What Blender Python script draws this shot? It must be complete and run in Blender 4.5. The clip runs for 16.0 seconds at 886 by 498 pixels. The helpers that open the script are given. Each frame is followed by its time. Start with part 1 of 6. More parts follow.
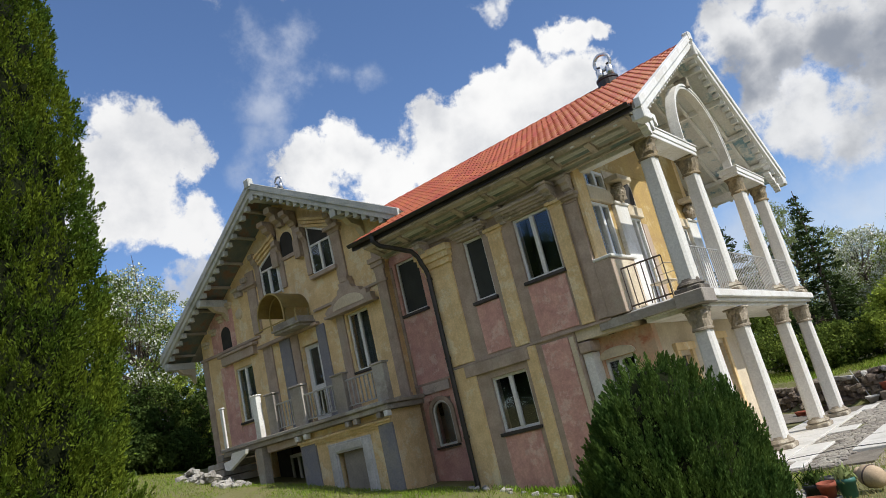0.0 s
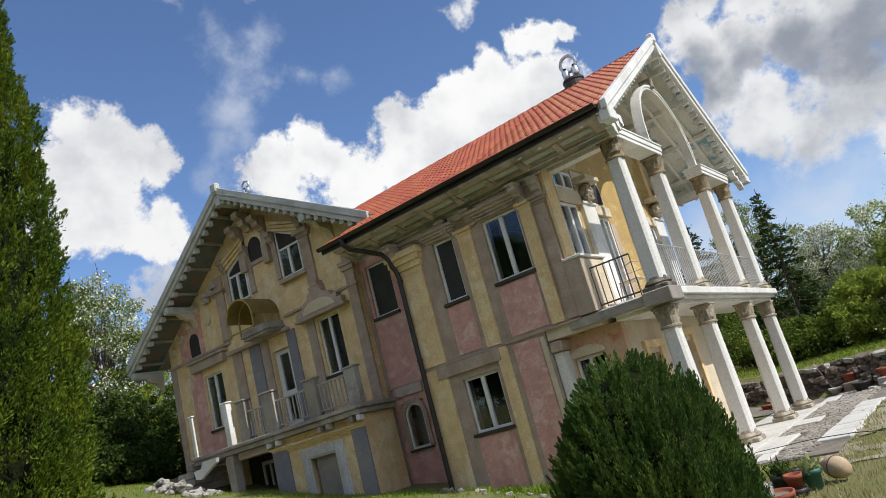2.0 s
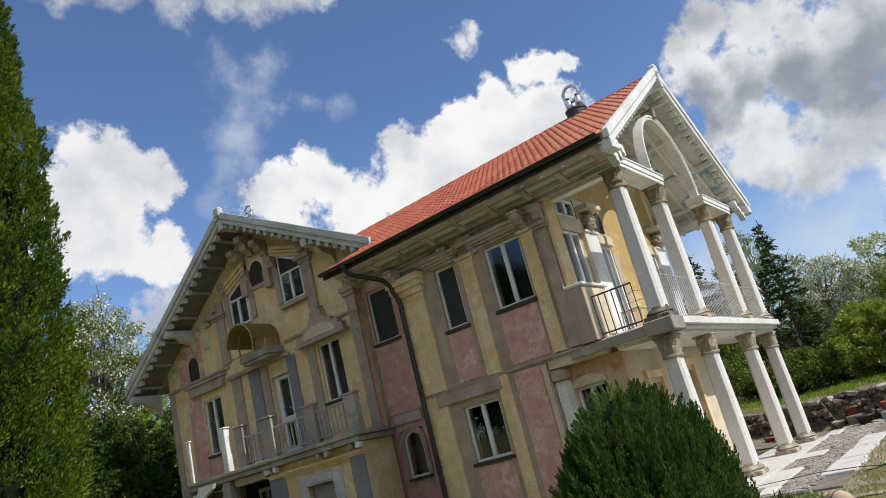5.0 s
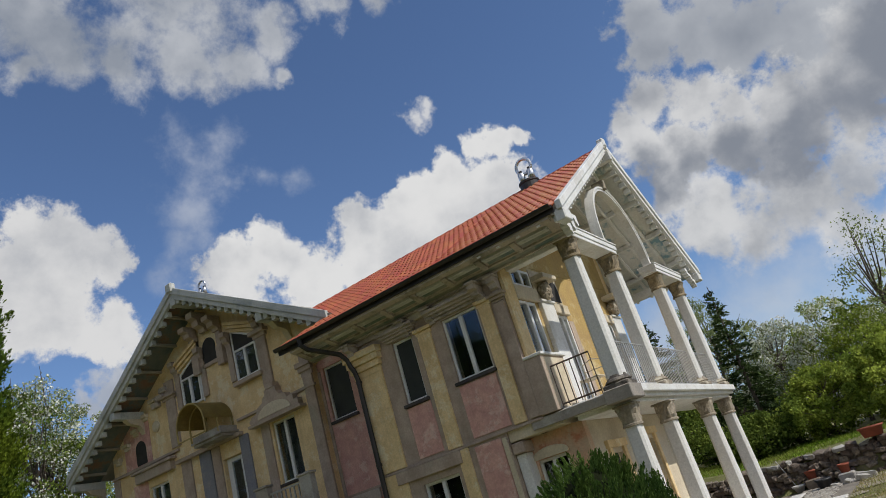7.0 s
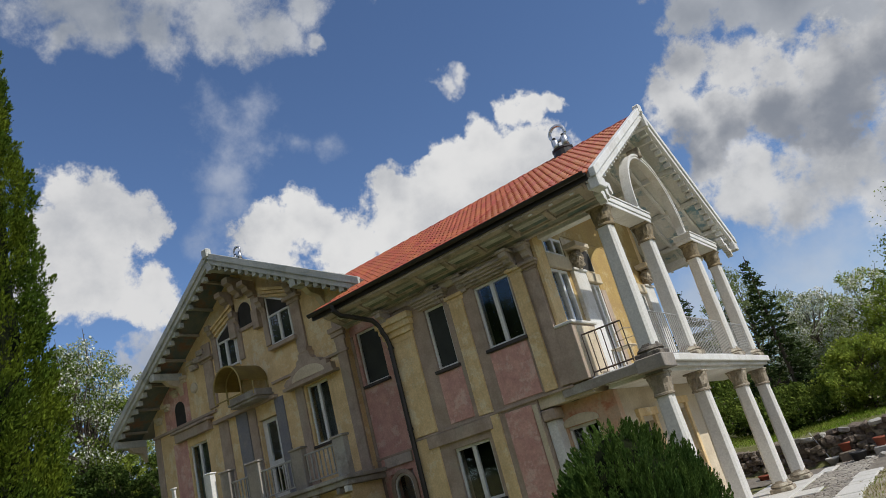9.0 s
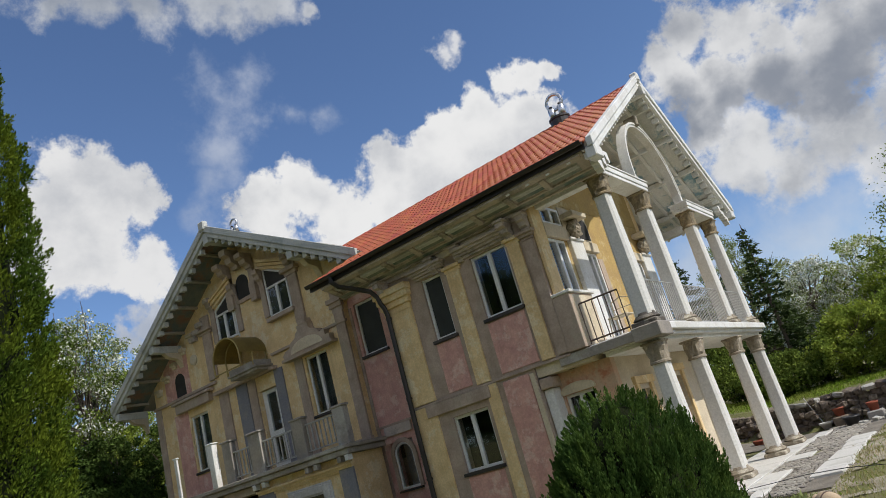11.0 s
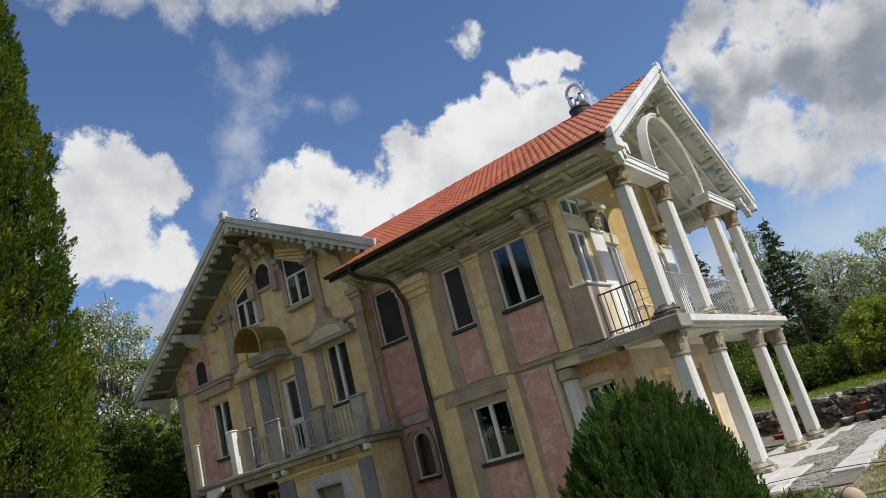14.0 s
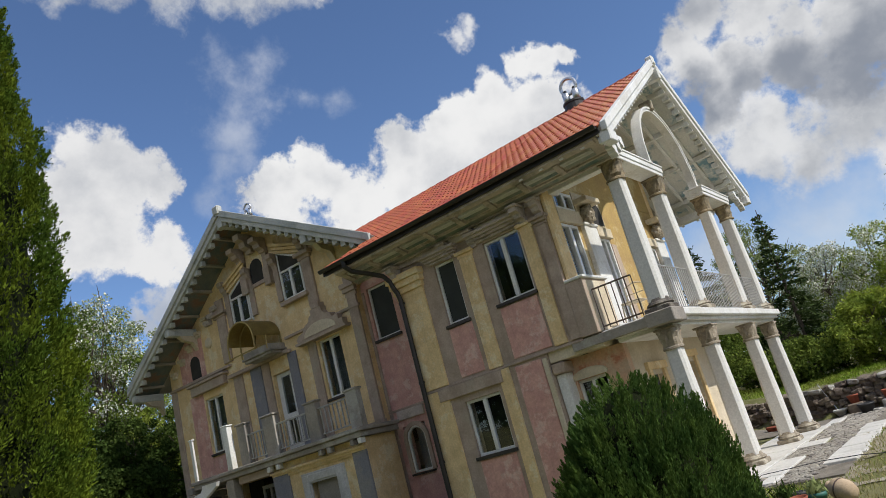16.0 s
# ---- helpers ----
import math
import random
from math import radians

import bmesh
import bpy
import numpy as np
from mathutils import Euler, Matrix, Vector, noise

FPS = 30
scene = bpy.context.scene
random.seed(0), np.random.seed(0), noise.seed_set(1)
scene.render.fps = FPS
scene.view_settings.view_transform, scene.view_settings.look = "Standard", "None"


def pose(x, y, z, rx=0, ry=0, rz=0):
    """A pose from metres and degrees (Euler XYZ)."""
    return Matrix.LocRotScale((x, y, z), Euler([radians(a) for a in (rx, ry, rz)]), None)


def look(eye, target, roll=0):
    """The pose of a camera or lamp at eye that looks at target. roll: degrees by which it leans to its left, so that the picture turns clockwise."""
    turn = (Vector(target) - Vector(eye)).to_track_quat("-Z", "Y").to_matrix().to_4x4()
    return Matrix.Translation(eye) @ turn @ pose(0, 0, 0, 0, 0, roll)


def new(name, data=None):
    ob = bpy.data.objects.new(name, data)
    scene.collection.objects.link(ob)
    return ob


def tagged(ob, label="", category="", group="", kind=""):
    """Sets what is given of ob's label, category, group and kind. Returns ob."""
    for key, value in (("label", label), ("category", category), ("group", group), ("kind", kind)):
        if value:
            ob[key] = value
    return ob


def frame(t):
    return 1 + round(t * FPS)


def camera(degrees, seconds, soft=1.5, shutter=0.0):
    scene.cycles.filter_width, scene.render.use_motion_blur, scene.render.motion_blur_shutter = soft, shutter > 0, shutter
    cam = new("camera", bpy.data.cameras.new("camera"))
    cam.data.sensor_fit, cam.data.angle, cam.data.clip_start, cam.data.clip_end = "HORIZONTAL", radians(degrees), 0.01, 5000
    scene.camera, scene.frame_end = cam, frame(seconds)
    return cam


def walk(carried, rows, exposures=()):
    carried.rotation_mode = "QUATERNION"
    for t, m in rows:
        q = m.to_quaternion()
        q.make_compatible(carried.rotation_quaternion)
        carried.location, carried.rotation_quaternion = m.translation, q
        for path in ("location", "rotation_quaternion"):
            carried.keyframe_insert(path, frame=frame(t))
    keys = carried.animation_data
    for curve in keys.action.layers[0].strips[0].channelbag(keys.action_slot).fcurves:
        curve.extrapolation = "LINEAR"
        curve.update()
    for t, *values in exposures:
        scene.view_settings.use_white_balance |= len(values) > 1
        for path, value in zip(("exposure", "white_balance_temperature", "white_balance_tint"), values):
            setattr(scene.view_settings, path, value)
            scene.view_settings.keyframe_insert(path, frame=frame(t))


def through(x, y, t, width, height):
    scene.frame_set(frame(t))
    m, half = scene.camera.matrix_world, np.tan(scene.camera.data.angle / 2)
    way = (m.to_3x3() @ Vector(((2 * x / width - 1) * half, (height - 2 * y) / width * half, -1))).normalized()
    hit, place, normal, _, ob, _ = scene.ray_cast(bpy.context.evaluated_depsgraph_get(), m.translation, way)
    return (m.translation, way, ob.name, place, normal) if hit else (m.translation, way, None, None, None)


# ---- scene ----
# the camera: held at eye height on the lawn, turning where it stands
EYE = (6.72, -12.28, 1.60)
cam = camera(63.57, 16.0, soft=0.9)
ROWS = [
    (0.0, 105.27, 13.16, 40.63),
    (0.5, 104.54, 14.20, 38.80),
    (1.0, 104.16, 14.77, 37.65),
    (1.5, 104.56, 14.70, 38.07),
    (2.0, 104.93, 14.67, 38.50),
    (2.5, 105.58, 14.28, 39.48),
    (3.0, 105.40, 14.15, 39.41),
    (3.2, 105.11, 14.29, 38.86),
    (5.3, 107.67, 13.90, 38.19),
    (5.5, 108.17, 14.07, 37.77),
    (6.0, 110.04, 14.94, 36.16),
    (6.5, 111.79, 15.60, 35.65),
    (7.0, 112.02, 16.00, 35.44),
    (7.5, 112.42, 15.94, 35.96),
    (8.0, 112.45, 15.71, 36.51),
    (8.5, 111.47, 15.22, 37.01),
    (9.0, 110.03, 14.73, 37.77),
    (9.5, 108.51, 14.49, 38.10),
    (11.8, 107.65, 15.52, 37.68),
    (12.0, 107.70, 15.33, 38.05),
    (12.5, 107.55, 14.69, 38.44),
    (13.0, 107.36, 14.38, 38.67),
    (13.5, 107.38, 14.45, 38.86),
    (14.0, 107.28, 14.54, 39.09),
    (14.5, 107.26, 14.55, 39.22),
    (15.0, 107.10, 14.57, 39.10),
    (15.5, 106.78, 14.57, 38.81),
    (16.0, 106.70, 14.79, 38.67),
]

EXPOSURE = 0.06
walk(cam, [(t, pose(*EYE, rx, ry, rz)) for t, rx, ry, rz in ROWS],
     exposures=[(t, e + EXPOSURE) for t, e in ((0.0, 0.0), (3.2, 0.0), (5.5, -0.1), (6.3, -0.34), (7.0, -0.42), (8.0, -0.43), (9.0, -0.4), (9.7, -0.3), (12.0, -0.23), (16.0, -0.17))])

# ---- world, sun, exposure ----
SUN_ELEVATION, SUN_AZIMUTH = 46.0, 89.0        # azimuth from +y towards +x
world = bpy.data.worlds.new("sky_world")
scene.world = world
world.use_nodes = True
wt = world.node_tree
wt.nodes.clear()


def wnode(kind, **kw):
    n = wt.nodes.new(kind)
    for k, v in kw.items():
        if k == "operation":
            n.operation = v
        elif k == "blend_type":
            n.blend_type = v
        elif k == "data_type":
            n.data_type = v
        elif k == "interpolation_type":
            n.interpolation_type = v
    return n


def wmath(op, a, b=None, clamp=False):
    n = wnode("ShaderNodeMath", operation=op)
    n.use_clamp = clamp
    for i, s in enumerate((a, b)):
        if s is None:
            continue
        if isinstance(s, (int, float)):
            n.inputs[i].default_value = s
        else:
            wt.links.new(s, n.inputs[i])
    return n.outputs[0]


def wrange(v, a, b, c=0.0, d=1.0, smooth=True):
    n = wnode("ShaderNodeMapRange", interpolation_type="SMOOTHSTEP" if smooth else "LINEAR")
    wt.links.new(v, n.inputs["Value"])
    for k, x in zip(("From Min", "From Max", "To Min", "To Max"), (a, b, c, d)):
        n.inputs[k].default_value = x
    return n.outputs["Result"]


def wmix(fac, a, b):
    n = wnode("ShaderNodeMix", data_type="RGBA")
    for s, i in ((fac, 0), (a, 6), (b, 7)):
        if isinstance(s, tuple):
            n.inputs[i].default_value = (*s, 1)
        elif isinstance(s, (int, float)):
            n.inputs[i].default_value = s
        else:
            wt.links.new(s, n.inputs[i])
    return n.outputs[2]


def sky_way(az, el):
    az, el = radians(az), radians(el)
    return (math.sin(az) * math.cos(el), math.cos(az) * math.cos(el), math.sin(el))


geo = wnode("ShaderNodeTexCoord").outputs["Generated"]


def wnoise(scale, detail, rough, src):
    n = wnode("ShaderNodeTexNoise")
    n.inputs["Scale"].default_value, n.inputs["Detail"].default_value, n.inputs["Roughness"].default_value = scale, detail, rough
    wt.links.new(src, n.inputs["Vector"])
    return n


def shifted(v):
    n = wnode("ShaderNodeVectorMath", operation="ADD")
    wt.links.new(geo, n.inputs[0])
    n.inputs[1].default_value = v
    return n.outputs[0]


fine = wnoise(17, 10, 0.66, geo).outputs["Fac"]
puff = wnoise(30, 6, 0.6, geo).outputs["Fac"]
toward = sky_way(SUN_AZIMUTH, SUN_ELEVATION)
fine_lit = wnoise(17, 5, 0.6, shifted([0.035 * c for c in (toward[0], toward[1], toward[2] + 0.4)])).outputs["Fac"]
soft_noise = wnoise(7, 8, 0.62, geo).outputs["Fac"]


def bent(scale, detail, amount, src):
    """The sky's directions, stirred by turbulence, so that cloud rims billow."""
    n = wnoise(scale, detail, 0.55, src)
    off = wnode("ShaderNodeVectorMath", operation="SUBTRACT")
    wt.links.new(n.outputs["Color"], off.inputs[0])
    off.inputs[1].default_value = (0.5, 0.5, 0.5)
    k = wnode("ShaderNodeVectorMath", operation="SCALE")
    wt.links.new(off.outputs[0], k.inputs[0])
    k.inputs["Scale"].default_value = amount
    out = wnode("ShaderNodeVectorMath", operation="ADD")
    wt.links.new(src, out.inputs[0])
    wt.links.new(k.outputs[0], out.inputs[1])
    return out.outputs[0]


stirred = bent(13, 5, 0.10, geo)


def cloud_field(*blobs):
    """Nearness to the middle of a heap of round puffs: 1 inside, 0 at the rim, below 0 outside."""
    total = None
    for az, el, r in blobs:
        n = wnode("ShaderNodeVectorMath", operation="DISTANCE")
        wt.links.new(stirred, n.inputs[0])
        n.inputs[1].default_value = sky_way(az, el)
        f = wmath("SUBTRACT", 1.0, wmath("DIVIDE", n.outputs["Value"], radians(r)))
        if total is None:
            total = f
        else:
            m = wnode("ShaderNodeMath", operation="SMOOTH_MAX")
            wt.links.new(total, m.inputs[0])
            wt.links.new(f, m.inputs[1])
            m.inputs[2].default_value = 0.25
            total = m.outputs[0]
    return wmath("MAXIMUM", total, -1.5)


sky = wnode("ShaderNodeTexSky")
sky.sky_type, sky.sun_disc = "NISHITA", False
sky.sun_elevation, sky.sun_rotation = radians(SUN_ELEVATION), radians(SUN_AZIMUTH)
sky.altitude, sky.air_density, sky.dust_density, sky.ozone_density = 600, 1.0, 0.6, 2.5
SKY_GAIN = 0.14
back = wnode("ShaderNodeMix", data_type="RGBA", blend_type="MULTIPLY")
back.inputs[0].default_value = 1.0
wt.links.new(sky.outputs[0], back.inputs[6])
back.inputs[7].default_value = (SKY_GAIN * 0.85, SKY_GAIN * 0.94, SKY_GAIN * 1.08, 1)
colour = back.outputs[2]


broad = wnoise(5.5, 4, 0.5, geo).outputs["Fac"]
broad_lit = wnoise(5.5, 4, 0.5, shifted([0.09 * c for c in (toward[0], toward[1], toward[2] + 0.5)])).outputs["Fac"]


def lay_cloud(below, field, white, shade, edge=0.3, rough=1.9, thin=1.0, grey=0.5, noise_src=None, relief=1.0, hollow=None, heave=3.2):
    """One heap of cloud over the sky: a ragged rim, sunlit puffs, grey hollows."""
    src = noise_src or fine
    rim = wmath("ADD", field, wmath("MULTIPLY", wmath("SUBTRACT", src, 0.5), rough))
    cover = wmath("MULTIPLY", wrange(rim, -0.05, edge), thin)
    lit = wmath("ADD", wmath("MULTIPLY", wmath("SUBTRACT", fine, fine_lit), 1.5 * relief), wmath("MULTIPLY", wmath("SUBTRACT", broad, broad_lit), heave))
    lit = wmath("ADD", lit, wmath("MULTIPLY", wmath("SUBTRACT", puff, 0.5), 0.5 * relief))
    lit = wmath("ADD", lit, wmath("SUBTRACT", 1.0 - grey, wmath("MULTIPLY", field, grey)))
    if hollow:
        lit = wmath("SUBTRACT", lit, wmath("MULTIPLY", wrange(hollow, -0.5, 0.85), 0.95))
    tone = wrange(lit, -0.55, 0.95)
    return wmix(cover, below, wmix(tone, shade, white))


# the rest of the heaven: unseen broken fair-weather cloud all round, added to brighten the facade, thinning out ahead
ahead = wnode("ShaderNodeVectorMath", operation="DOT_PRODUCT")
wt.links.new(geo, ahead.inputs[0])
ahead.inputs[1].default_value = sky_way(-32, 26)
elsewhere = wmath("SUBTRACT", wmath("MULTIPLY", wmath("SUBTRACT", wnoise(3.2, 6, 0.55, geo).outputs["Fac"], 0.46), 5.0), wrange(ahead.outputs["Value"], 0.35, 0.75, 0.0, 3.0))
colour = lay_cloud(colour, elsewhere, (0.95, 0.94, 0.92), (0.6, 0.61, 0.64), edge=0.6, rough=1.5, grey=0.3)

WHITE, PALE, GREY = (0.88, 0.88, 0.885), (0.50, 0.525, 0.575), (0.29, 0.32, 0.38)
wisp = cloud_field((-48.0, 31.6, 3.0), (-46.2, 32.6, 2.4), (-49.4, 28.8, 2.3), (-50.4, 26.4, 2.4), (-51.6, 24.0, 2.2), (-45.6, 29.8, 1.6), (-43.2, 30.0, 2.3), (-40.6, 29.4, 1.9))
colour = lay_cloud(colour, wisp, (0.7, 0.74, 0.82), (0.5, 0.56, 0.68), edge=1.5, rough=4.4, thin=0.62, grey=0.3, noise_src=soft_noise)
low = cloud_field((-57.0, 16.4, 1.7), (-55.2, 15.4, 2.0), (-58.5, 15.4, 1.4))
colour = lay_cloud(colour, low, (0.70, 0.71, 0.73), PALE, edge=0.5, grey=0.5, thin=0.8)
far = cloud_field((-7.7, 17.2, 3.4), (-2.1, 15.1, 4.0), (-5.5, 13.8, 3.0), (0.4, 12.0, 3.4), (-10.3, 16.0, 2.0), (5, 10.5, 4), (9, 10, 4))
colour = lay_cloud(colour, far, WHITE, PALE, edge=0.55, grey=0.45, thin=0.95)
haze = cloud_field((-14, 9.5, 5), (-6, 8.5, 6), (3, 7.5, 7), (12, 8, 7), (-60, 8, 4), (-50, 8, 5))
colour = lay_cloud(colour, haze, (0.70, 0.74, 0.80), (0.55, 0.60, 0.68), edge=0.9, rough=1.6, thin=0.6, grey=0.2, noise_src=soft_noise)
left = cloud_field((-60.7, 27.0, 3.3), (-62.3, 25.2, 3.4), (-58.1, 25.2, 3.3), (-55.7, 24.6, 2.2), (-60.3, 22.8, 3.9), (-56.6, 20.6, 2.4), (-63.9, 22.0, 3.4))
colour = lay_cloud(colour, left, WHITE, PALE, grey=0.42, relief=0.6)
middle = cloud_field((-46.3, 23.2, 2.9), (-42.6, 23.0, 3.2), (-39.9, 22.0, 3.0), (-35.2, 24.6, 2.4), (-35.4, 22.3, 3.2), (-40.4, 20.3, 3.4), (-29.8, 25.6, 2.5),
                     (-31.7, 22.8, 3.7), (-26.3, 26.5, 2.5), (-27.4, 23.5, 3.7), (-22.6, 27.9, 2.1), (-19.3, 28.0, 1.3), (-22.9, 24.5, 3.0), (-46.5, 19.7, 2.9))
colour = lay_cloud(colour, middle, (0.93, 0.93, 0.93), PALE, grey=0.38, relief=0.55)
small = cloud_field((-28.7, 31.6, 1.2), (-27.0, 31.9, 1.1))
colour = lay_cloud(colour, small, WHITE, PALE, edge=0.8, rough=2.8, grey=0.3, thin=0.85)
top = cloud_field((-62.2, 42.6, 4.2), (-57.9, 41.0, 3.8), (-53.0, 39.8, 3.2), (-47.6, 39.6, 3.4), (-43.2, 39.2, 3.0), (-38.7, 40.6, 2.6), (-32.6, 41.6, 2.2), (-28.0, 41.0, 1.6), (-38.8, 37.2, 1.0), (-60.6, 38.8, 1.6), (-47.2, 45.7, 6.5))
colour = lay_cloud(colour, top, (0.64, 0.665, 0.71), (0.32, 0.36, 0.43), edge=0.7, grey=0.45, thin=0.95, relief=0.6)
lower = cloud_field((-9.8, 16.9, 2.0), (-6.8, 16.5, 2.4), (-4.0, 15.4, 2.4), (-0.9, 14.9, 2.6), (2.4, 14.6, 3.0), (7.0, 14.6, 4.0), (-8.8, 14.4, 1.5), (-5.7, 13.6, 1.6))
colour = lay_cloud(colour, lower, (0.80, 0.81, 0.825), (0.42, 0.445, 0.49), edge=0.5, grey=0.38, thin=0.92, relief=0.7)
upper = cloud_field((-6.2, 32.1, 2.6), (-7.0, 29.2, 2.2), (-3.4, 28.8, 3.0), (0.4, 27.4, 3.4), (3.4, 25.0, 3.6), (7.2, 23.6, 4.4), (-0.1, 33.0, 5.0), (7.0, 30.0, 6.5), (13.0, 24.0, 7.0))
colour = lay_cloud(colour, upper, (0.62, 0.65, 0.70), (0.31, 0.345, 0.41), edge=0.4, grey=0.5, relief=0.2, heave=1.4)
right = cloud_field((-10.7, 25.0, 1.9), (-8.3, 25.6, 2.2), (-5.6, 24.3, 2.5), (-2.8, 23.2, 2.4), (0.1, 22.4, 2.4), (-10.6, 22.8, 2.4), (-7.6, 21.6, 3.0), (-3.8, 20.6, 3.2), (0.2, 19.8, 3.2), (4.2, 19.6, 3.6), (8.0, 20.6, 4.6), (-9.8, 19.4, 2.0), (-1.0, 17.2, 2.2))
hollow = cloud_field((-10.6, 20.6, 2.0), (-7.4, 19.7, 2.6), (-3.8, 19.0, 3.0), (0.4, 19.0, 3.2), (4.4, 19.8, 3.6), (8.0, 22.0, 4.5))
colour = lay_cloud(colour, right, (0.84, 0.845, 0.855), GREY, edge=0.4, grey=0.34, relief=0.45, hollow=hollow, heave=2.0)
bg = wnode("ShaderNodeBackground")
wt.links.new(colour, bg.inputs["Color"])
bg.inputs["Strength"].default_value = 1.0
wt.links.new(bg.outputs[0], wnode("ShaderNodeOutputWorld").inputs["Surface"])

sun_data = bpy.data.lights.new("sun", "SUN")
sun_data.energy, sun_data.angle, sun_data.color = 4.4, radians(0.55), (1.0, 0.96, 0.89)
sun = new("sun", sun_data)
sun.matrix_world = look([40 * c for c in toward], (0, 0, 0))

# ---- materials ----
def material(name, base, rough=0.8, dark=None, grain=30.0, blotch=1.2, bump=0.25, bump_scale=60.0, metal=0.0, island=0.0, stain=None, stain_scale=0.7, spec=0.4, amount=1.0,
             low=0.35, high=0.65, streak=0.0):
    """A weathered surface: base colour, darker or paler blotches, fine grain, stains with ragged rims, relief."""
    m = bpy.data.materials.new(name)
    m.use_nodes = True
    t = m.node_tree
    b = t.nodes["Principled BSDF"]
    co = t.nodes.new("ShaderNodeTexCoord").outputs["Object"]

    def noise_of(scale, detail=6, roughness=0.6):
        n = t.nodes.new("ShaderNodeTexNoise")
        n.inputs["Scale"].default_value, n.inputs["Detail"].default_value, n.inputs["Roughness"].default_value = scale, detail, roughness
        t.links.new(co, n.inputs["Vector"])
        return n.outputs["Fac"]

    def ramp(src, a, c, lo=0.0, hi=1.0):
        n = t.nodes.new("ShaderNodeMapRange")
        t.links.new(src, n.inputs["Value"])
        for k, x in zip(("From Min", "From Max", "To Min", "To Max"), (a, c, lo, hi)):
            n.inputs[k].default_value = x
        return n.outputs["Result"]

    def mix(fac, a, c, kind="MIX"):
        n = t.nodes.new("ShaderNodeMix")
        n.data_type, n.blend_type = "RGBA", kind
        for s, i in ((fac, 0), (a, 6), (c, 7)):
            if isinstance(s, tuple):
                n.inputs[i].default_value = (*s, 1)
            elif isinstance(s, (int, float)):
                n.inputs[i].default_value = s
            else:
                t.links.new(s, n.inputs[i])
        return n.outputs[2]

    dark = dark or tuple(c * 0.72 for c in base)
    col = mix(ramp(noise_of(blotch), low, high, 0.0, amount), base, dark)
    if stain:
        col = mix(ramp(noise_of(stain_scale, 9, 0.7), 0.52, 0.60, 0.0, 0.8), col, stain)
    if streak:
        mp = t.nodes.new("ShaderNodeMapping")
        mp.inputs["Scale"].default_value = (7.0, 7.0, 0.55)
        t.links.new(co, mp.inputs["Vector"])
        run = t.nodes.new("ShaderNodeTexNoise")
        run.inputs["Scale"].default_value, run.inputs["Detail"].default_value, run.inputs["Roughness"].default_value = 1.0, 6, 0.65
        t.links.new(mp.outputs[0], run.inputs["Vector"])
        col = mix(ramp(run.outputs["Fac"], 0.52, 0.70, 0.0, streak), col, tuple(c * 0.45 for c in base))
    g = ramp(noise_of(grain, 4), 0.25, 0.75, 0.82, 1.12)
    gm = t.nodes.new("ShaderNodeCombineColor")
    for i in range(3):
        t.links.new(g, gm.inputs[i])
    col = mix(1.0, col, gm.outputs[0], "MULTIPLY")
    if island:
        src = t.nodes.new("ShaderNodeObjectInfo").outputs["Random"] if island < 0 else t.nodes.new("ShaderNodeNewGeometry").outputs["Random Per Island"]
        v = ramp(src, 0.0, 1.0, 1 - abs(island), 1 + abs(island) * 0.7)
        hs = t.nodes.new("ShaderNodeHueSaturation")
        t.links.new(col, hs.inputs["Color"])
        t.links.new(v, hs.inputs["Value"])
        t.links.new(ramp(src, 0.0, 1.0, 0.485, 0.515), hs.inputs["Hue"])
        col = hs.outputs[0]
    t.links.new(col, b.inputs["Base Color"])
    b.inputs["Roughness"].default_value, b.inputs["Metallic"].default_value = rough, metal
    b.inputs["Specular IOR Level"].default_value = spec
    if bump:
        bn = t.nodes.new("ShaderNodeBump")
        bn.inputs["Strength"].default_value, bn.inputs["Distance"].default_value = bump, 0.02
        t.links.new(noise_of(bump_scale, 5), bn.inputs["Height"])
        t.links.new(bn.outputs[0], b.inputs["Normal"])
    return m


YELLOW = material("yellow_stucco", (0.80, 0.61, 0.335), 0.9, (0.67, 0.485, 0.25), 25, 3.0, 0.35, 40, stain=(0.80, 0.69, 0.47), stain_scale=2.2, streak=0.2)
OCHRE = material("ochre_stucco", (0.46, 0.32, 0.115), 0.9, (0.40, 0.27, 0.11), 25, 3.0, 0.3, 40, stain=(0.60, 0.50, 0.30))
PINK = material("pink_stucco", (0.68, 0.40, 0.335), 0.9, (0.54, 0.295, 0.255), 25, 3.2, 0.35, 40, stain=(0.72, 0.52, 0.45), stain_scale=2.4, streak=0.22)
GREYST = material("grey_stucco", (0.475, 0.375, 0.30), 0.9, (0.35, 0.272, 0.215), 25, 3.0, 0.3, 40, stain=(0.40, 0.34, 0.265), stain_scale=1.0, streak=0.22)
BLUEGREY = material("blue_grey_stucco", (0.25, 0.245, 0.26), 0.9, (0.21, 0.21, 0.25), 25, 1.5, 0.3, 40, stain=(0.31, 0.29, 0.27), stain_scale=1.0)
CREAM = material("cream_plaster", (0.66, 0.58, 0.44), 0.85, (0.55, 0.46, 0.33), 25, 1.5, 0.25, 40, stain=(0.50, 0.42, 0.30))
CORAL = material("coral_fresco", (0.62, 0.36, 0.24), 0.85, (0.56, 0.42, 0.30), 25, 2.2, 0.2, 40, stain=(0.50, 0.18, 0.10), stain_scale=2.0)
WHITEP = material("white_paint", (0.78, 0.78, 0.76), 0.55, (0.66, 0.65, 0.62), 30, 1.2, 0.12, 50, stain=(0.60, 0.58, 0.53), stain_scale=1.3)
